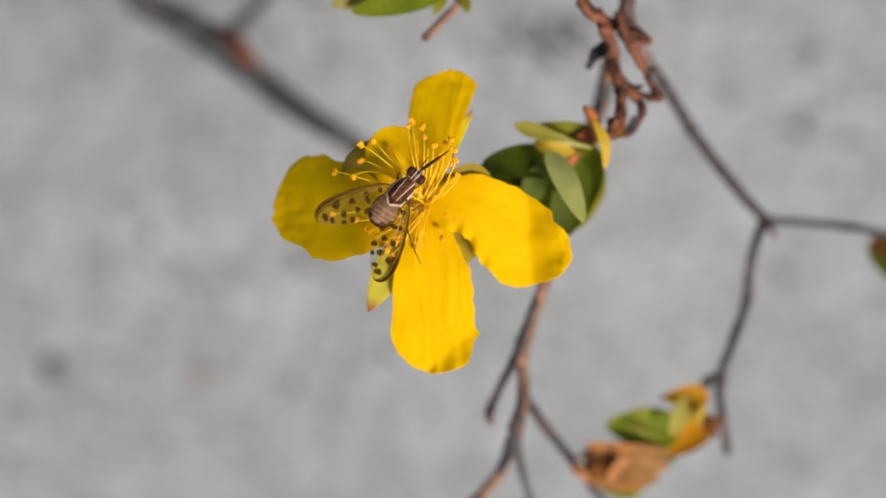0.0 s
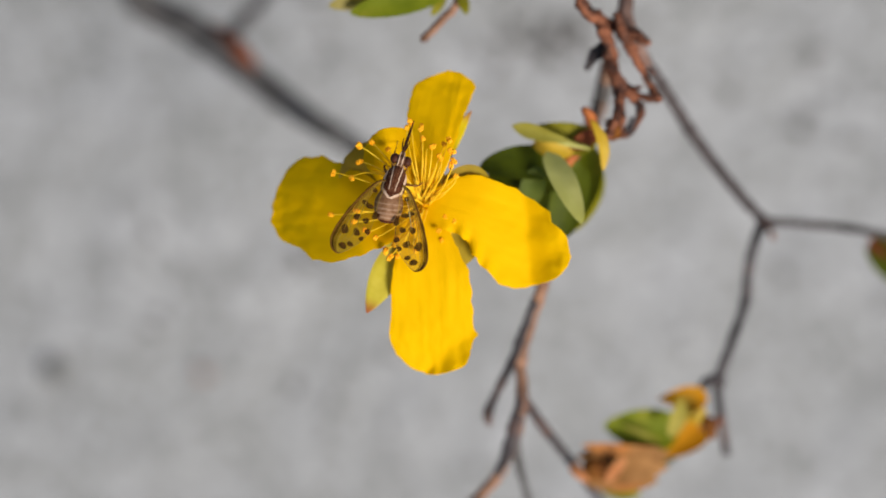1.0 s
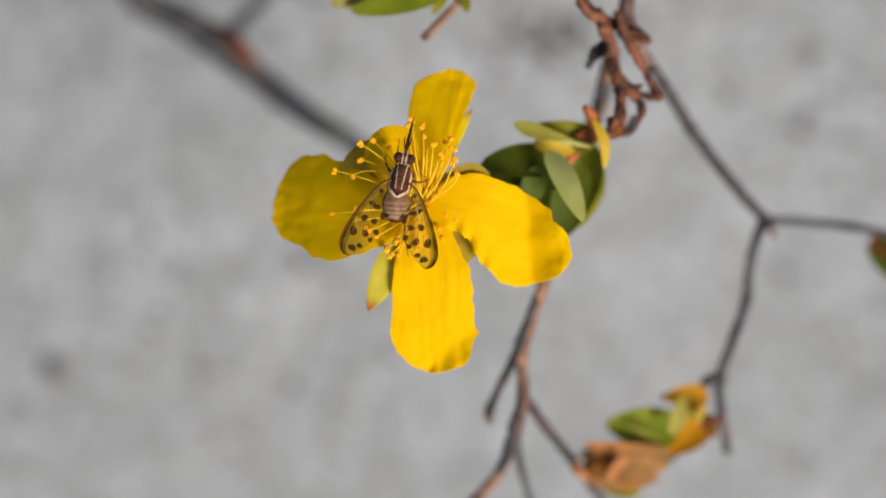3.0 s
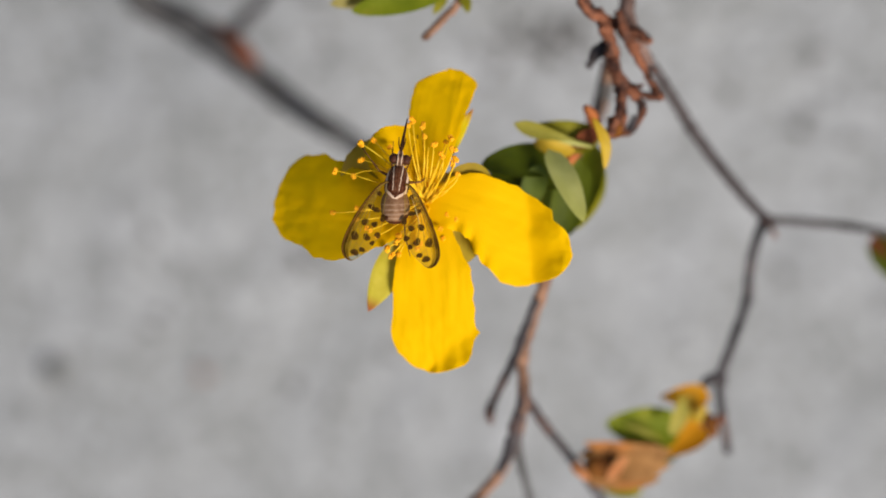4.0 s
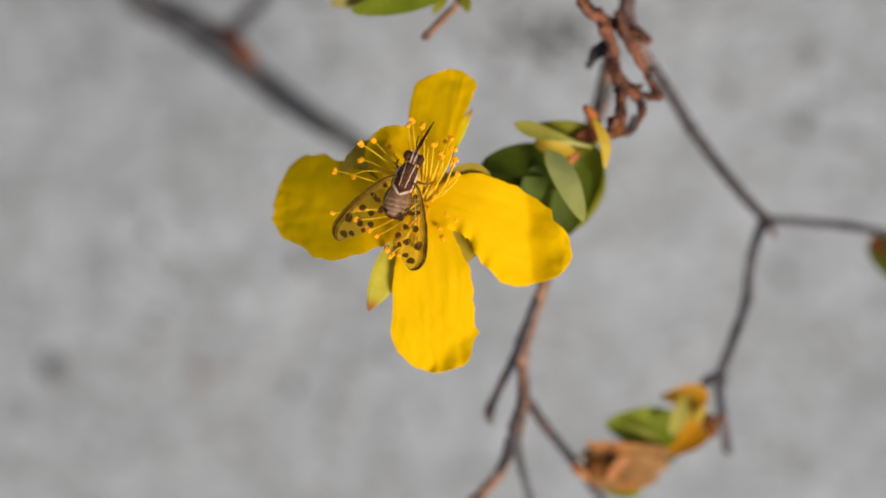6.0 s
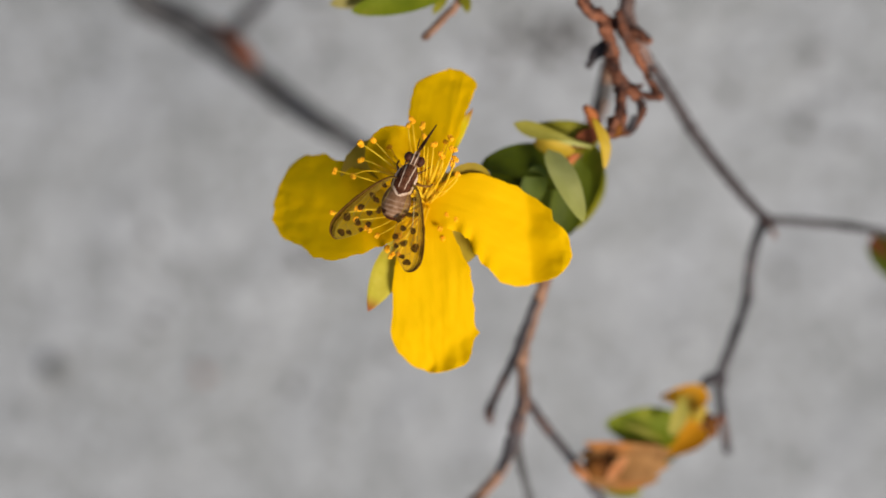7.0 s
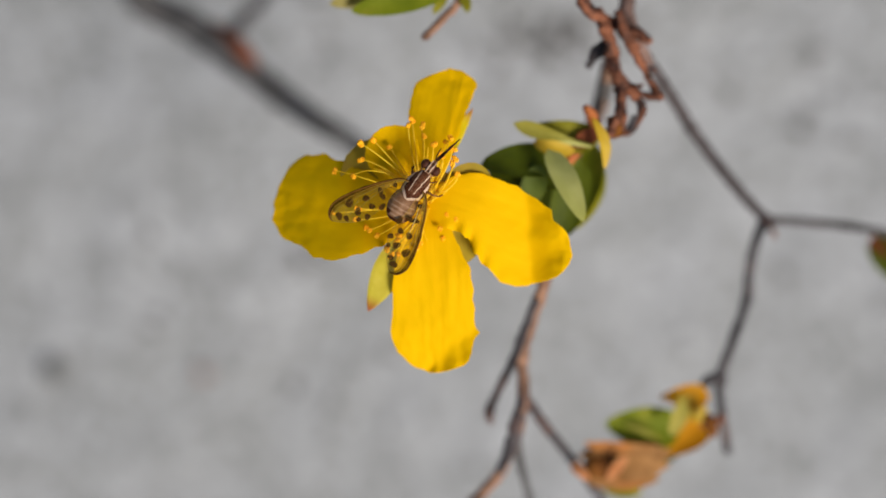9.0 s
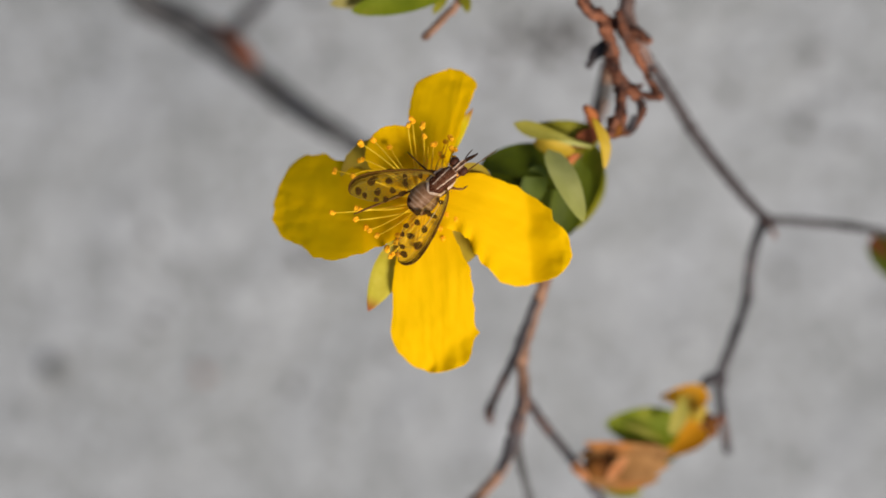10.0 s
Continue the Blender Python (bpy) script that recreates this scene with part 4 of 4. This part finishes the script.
INNER = ((0.71, 0.71), (0.95, 0), (1.1, -1.2), (1.18, -2.4), (1.22, -3.4), (1.5, -4.65), (2.15, -5.65), (2.85, -6.35), (3.4, -6.8), (3.95, -7.16))
# pigment spots: place, half-axes, tilt
SPOTS = ((1.75, 0.05, 0.36, 0.25, 0.5), (2.42, -1.45, 0.38, 0.3, 0.4), (1.86, -1.72, 0.36, 0.3, 0.2), (2.98, -3.05, 0.37, 0.36, 0), (1.97, -3.25, 0.37, 0.3, 0.3),
         (3.93, -4.58, 0.44, 0.46, 0), (2.68, -4.63, 0.43, 0.34, 0.5), (1.56, -4.35, 0.3, 0.34, 0), (3.8, -6.3, 0.42, 0.36, 0.4), (3.08, -5.97, 0.32, 0.27, 0.6),
         (2.06, -5.2, 0.27, 0.24, 0), (1.15, -2.55, 0.32, 0.4, 0), (4.0, -2.55, 0.15, 0.62, 0.48))
HINGE = Vector((1.06, 0.83, 0.75))


def fly_wing(s):
    """s: 1 for the right wing, -1 for the left."""
    def edge(row, u):
        pts = [Vector((p[0], p[1], 0)) for p in row]
        line = spline(pts, 4)
        k = u * (len(line) - 1)
        i = min(int(k), len(line) - 2)
        return line[i].lerp(line[i + 1], k - i)

    def fn(u, v, up=0.0):
        q = edge(OUTER, u).lerp(edge(INNER, u), v)
        z = 0.1 + 0.25 * math.sin(math.pi * u) + 0.05 * math.sin(v * 14) * (1 - u) + up - 0.35 * u
        return Vector((s * (q.x - HINGE.x), q.y - HINGE.y, z))

    def place(x, y, up):
        best = min(((u / 40, v / 16) for u in range(41) for v in range(17)),
                   key=lambda w: (edge(OUTER, w[0]).lerp(edge(INNER, w[0]), w[1]) - Vector((x, y, 0))).length)
        z = fn(*best, up).z
        return Vector((s * (x - HINGE.x), y - HINGE.y, z))
    bm = bmesh.new()
    sheet(bm, (lambda u, v: fn(u, 1 - v)) if s > 0 else fn, 44, 18, 0.02)
    if s > 0:
        uv = bm.loops.layers.uv.verify()
        for f in bm.faces:
            for lp in f.loops:
                lp[uv].uv.y = 1 - lp[uv].uv.y
    wing = part("wing", bm, MEMBRANE, fly, "clear wing with round dark spots")
    wing.location = (s * HINGE.x * MM, HINGE.y * MM, HINGE.z * MM)
    bm = bmesh.new()
    tube(bm, [fn(u / 40, 0.02, 0.02) for u in range(41)], (0.09, 0.10, 0.09, 0.08, 0.05), 6)
    part("wing_margin", bm, MARGIN, wing, "brown front margin")
    for v, mat in ((0.14, VEIN), (0.27, VEIN), (0.42, VEIN), (0.6, VEIN)):
        bm = bmesh.new()
        top = 0.96 - 0.25 * v
        tube(bm, [fn(0.3 * v + (top - 0.3 * v) * u / 24, v * (0.55 + 0.45 * min(1, 2 * u / 24)), 0.015) for u in range(25)], (0.04, 0.025, 0.012), 5)
        part("vein", bm, mat, wing)
    for u, v0, v1 in ((0.42, 0.27, 0.42), (0.6, 0.42, 0.62), (0.5, 0.14, 0.27)):
        bm = bmesh.new()
        tube(bm, [fn(u + 0.02 * k, v0 + (v1 - v0) * k / 3, 0.015) for k in range(4)], (0.025, 0.025), 5)
        part("vein", bm, VEIN, wing)
    for u0, u1, v in ((0.16, 0.4, 0.45),) if s > 0 else ():
        bm = bmesh.new()
        tube(bm, [fn(u0 + (u1 - u0) * k / 8, v, 0.03) for k in range(9)], (0.015, 0.03, 0.01), 5)
        part("vein", bm, VEIN_GLINT, wing, "vein painted with a pale glint")
    bm = bmesh.new()
    tube(bm, [fn(u / 40, 1.0, 0.0) for u in range(41)], (0.02, 0.02, 0.03), 5)
    part("vein", bm, VEIN, wing)
    for i, (x, y, rx, ry, tilt) in enumerate(SPOTS):
        bm = bmesh.new()
        uv = bm.loops.layers.uv.verify()
        c = place(x, y, 0.04)
        ca, sa = math.cos(tilt), math.sin(tilt)
        for z, flip in ((0.006, 0), (-0.004, 1)):
            rings = []
            for reach in (0.3, 0.65, 1.0):
                ring = []
                for k in range(18):
                    w = 2 * math.pi * k / 18
                    rr = 1.16 * reach * (1 + 0.1 * math.sin(2 * w + i) + 0.08 * math.sin(3 * w + 2 * i))
                    a, b = rx * rr * math.cos(w), ry * rr * math.sin(w)
                    ring.append(bm.verts.new((c + Vector((s * (a * ca - b * sa), a * sa + b * ca, z))) * MM))
                rings.append((reach, ring))
            mid = bm.verts.new((c + Vector((0, 0, z))) * MM)
            for k in range(18):
                m2 = (k + 1) % 18
                f = bm.faces.new((mid, rings[0][1][k], rings[0][1][m2]))
                for lp, r in zip(f.loops, (0, 0.3, 0.3)):
                    lp[uv].uv = (r, 0.5)
                for (ra, ia), (rb, ib) in zip(rings, rings[1:]):
                    f = bm.faces.new((ia[k], ib[k], ib[m2], ia[m2]))
                    for lp, r in zip(f.loops, (ra, rb, rb, ra)):
                        lp[uv].uv = (r, 0.5)
        part("wing_spot", bm, SPOT, wing)
    return wing


def fly_leg(pts, thick=0.13, mat=LEG):
    """A jointed leg; its origin is the hip, the first point."""
    bm = bmesh.new()
    hip = Vector(pts[0])
    line = [Vector(p) - hip for p in pts]
    for i, (a, b) in enumerate(zip(line, line[1:])):
        k = 1 - 0.22 * i
        tube(bm, [a, a.lerp(b, 0.3), a.lerp(b, 0.7), b], (thick * k * 0.7, thick * k * 1.2, thick * k, thick * k * 0.6), 7)
    leg = part("leg", bm, mat, fly)
    leg.location = hip * MM
    return leg


fly_thorax()
fly_abdomen()
fly_bristles()
proboscis = fly_head()
wings = {s: fly_wing(s) for s in (-1, 1)}
legs = {}
for s in (-1, 1):
    legs["front", s] = fly_leg([(s * 0.6, 2.3, -0.6), (s * 0.72, 3.8, -0.25), (s * 0.6, 6.6, -0.4), (s * 0.5, 10.0, -0.7)], 0.085)
legs["middle", 1] = fly_leg([(0.8, 1.5, -0.9), (1.9, 1.4, -0.4), (2.5, 1.5, -1.6), (2.9, 1.9, -3.2)], 0.16, LEG_AMBER)
legs["middle", -1] = fly_leg([(-0.8, 1.9, -0.7), (-2.0, 2.35, -0.2), (-3.0, 3.4, -0.2), (-4.1, 4.55, -0.6)], 0.14)
legs["hind", -1] = fly_leg([(-0.5, 0.5, -0.9), (-0.7, -2.0, -1.0), (-0.8, -4.8, -1.5), (-0.9, -8.2, -1.4)], 0.2)
legs["hind", 1] = fly_leg([(0.5, 0.5, -0.9), (1.1, -1.8, -1.2), (1.5, -4.0, -1.5), (2.3, -6.2, -1.8)], 0.1)


def motions():
    # the plant sways a hair's breadth
    walk(shrub, [(t, pose(ROOT.x * MM + dx * MM, ROOT.y * MM + dy * MM, 0)) for t, dx, dy in (
        (0, 0, 0), (0.6, 0, 0), (0.9, -0.15, -0.1), (1.5, -0.17, -0.16), (2.0, -0.15, -0.03), (2.6, -0.1, 0.05), (3.8, 0.03, 0.08), (5, 0, 0.08), (10, 0, 0.09))])
    # the fly turns on the flower: seconds, place, heading, pitch
    walk(fly, [(t, pose(x * MM, y * MM, z * MM, pitch, 0, h)) for t, (x, y, z), h, pitch in FLY_ROWS])
    for s in (-1, 1):
        hx, hy, hz = s * HINGE.x * MM, HINGE.y * MM, HINGE.z * MM
        walk(wings[s], [(t, pose(hx, hy, hz, *((-16, 14, a) if s < 0 and t < 0.65 else (0, 0, a if s < 0 else b)))) for t, a, b in (
            (0, -5, 1), (0.6, -5, 1), (0.8, 0, 0), (1.0, 4, 4), (1.5, 0, 1.5), (2.5, 1, 1.5), (4, 2.5, 1.5), (4.5, 0, -1), (8.8, -0.5, -1), (9.0, -5, -5), (9.5, -9, -7), (10, -9, -5))])
    base = proboscis.location.copy()
    walk(proboscis, [(t, pose(*base, a, 0, b)) for t, a, b in ((0, 0, -8), (1, 0, 2), (4, 0, 0), (5, 0, -4), (8.8, 0, -6), (9.2, -15, -3), (9.5, -52, 0), (10, -62, 0))])
    hip = legs["middle", 1].location.copy()
    walk(legs["middle", 1], [(t, pose(*hip, 0, 0, a)) for t, a in ((0, -5), (0.7, -5), (1.0, 10), (4.5, 10), (9.2, 15), (9.4, 45), (10, 42))])
    hip = legs["middle", -1].location.copy()
    walk(legs["middle", -1], [(t, pose(*hip, a, b, c)) for t, a, b, c in (
        (0, -65, -45, 0), (2.7, -65, -45, 0), (3.7, 0, 0, 0), (4.5, 0, 0, 0), (4.8, -65, -45, 0), (9.2, -65, -45, 0), (9.35, 0, -25, 55), (10, 0, -25, 57))])
    hip = legs["hind", -1].location.copy()
    walk(legs["hind", -1], [(t, pose(*hip, a, 0, b)) for t, a, b in ((0, 62, 0), (9.2, 62, 0), (9.3, 40, -8), (9.45, -6, -17), (10, -6, -17))])
    hip = legs["hind", 1].location.copy()
    walk(legs["hind", 1], [(t, pose(*hip, a, 0, b)) for t, a, b in ((0, 0, 48), (0.6, 0, 48), (0.75, 60, 20), (0.9, 60, 0), (1.05, 0, 0), (4.5, 0, 0), (4.8, 62, 0), (10, 62, 0))])
    hip = legs["front", -1].location.copy()
    walk(legs["front", -1], [(t, pose(*hip, a, 0, b)) for t, a, b in (
        (0, -75, 0), (0.7, -75, 0), (1.0, -50, 7), (2.6, -50, 7), (2.7, -28, 22), (2.9, -50, 7), (4.6, -50, 7), (5.2, -72, 4), (8.0, -72, 4), (8.3, -55, 8), (8.7, -55, 8), (9.0, -75, 0), (10, -78, 0))])
    hip = legs["front", 1].location.copy()
    walk(legs["front", 1], [(t, pose(*hip, a, 0, b)) for t, a, b in (
        (0, -73, -14), (0.7, -73, -14), (1.0, -73, -5), (2.7, -73, -5), (3.7, -48, -12), (4.1, -48, -12), (4.3, -60, -8), (4.5, -30, 0), (4.6, -10, 6), (4.75, -60, 0), (4.9, -73, -5), (5.7, -73, -5), (6.8, -62, -35), (7.4, -70, -40), (7.6, -70, -43), (8.0, -54, -39), (8.3, -42, -2), (8.6, -62, -20),
        (8.75, -10, -26), (8.8, 0, -28), (8.9, 0, -43), (9.0, -68, -40), (9.2, -68, -35), (9.5, -70, -20), (9.8, -60, -15), (10, -38, -7))])


FLY_ROWS = (
    (0.0, (-5.4, 4.9, 145), -43, 0), (0.5, (-5.4, 4.96, 145), -44.5, 0), (0.6, (-5.4, 4.96, 145), -44, 0),
    (0.7, (-5.45, 5.13, 145), -41, 0), (0.8, (-5.45, 5.45, 145), -29.5, 0), (0.9, (-5.45, 5.62, 145), -21.5, 0), (1.0, (-5.46, 5.64, 145), -16.5, 0),
    (1.2, (-5.13, 5.49, 145), -13, 0), (1.5, (-4.66, 5.34, 145), -14, 0), (2.0, (-4.75, 5.6, 145), -14.5, 0), (2.5, (-4.6, 5.78, 145), -14, 0), (2.7, (-4.66, 5.78, 145), -13, 0),
    (3.8, (-4.9, 5.6, 145), -7, 0), (4.0, (-4.96, 5.6, 145), -7, 0), (4.3, (-4.72, 5.96, 145), -9, 0), (4.5, (-4.45, 6.11, 145), -13.5, 0), (4.8, (-4.42, 6.02, 145), -19, 0), (5.0, (-4.42, 5.96, 145), -22, 0), (5.7, (-4.42, 6.05, 145), -21, 0),
    (6.8, (-4.52, 5.9, 145), -24.4, 0), (7.5, (-4.52, 5.9, 145), -23.8, 0), (8.0, (-4.53, 5.96, 145), -24, 0), (8.5, (-4.54, 6.02, 145), -23, 0), (8.8, (-4.48, 6.08, 145), -24, 0), (8.9, (-4.05, 6.08, 145), -28, 0),
    (9.0, (-3.63, 5.49, 145), -38, 0), (9.2, (-3.6, 5.49, 145), -38.5, 0), (9.3, (-2.9, 5.05, 145), -44.5, 0), (9.4, (-2.05, 5.22, 145), -52.5, 0), (9.5, (-1.06, 5.84, 145), -54, 0), (9.7, (-1.12, 5.96, 145), -52, 0), (10.0, (-1.24, 6.13, 145), -49, 0))

motions()
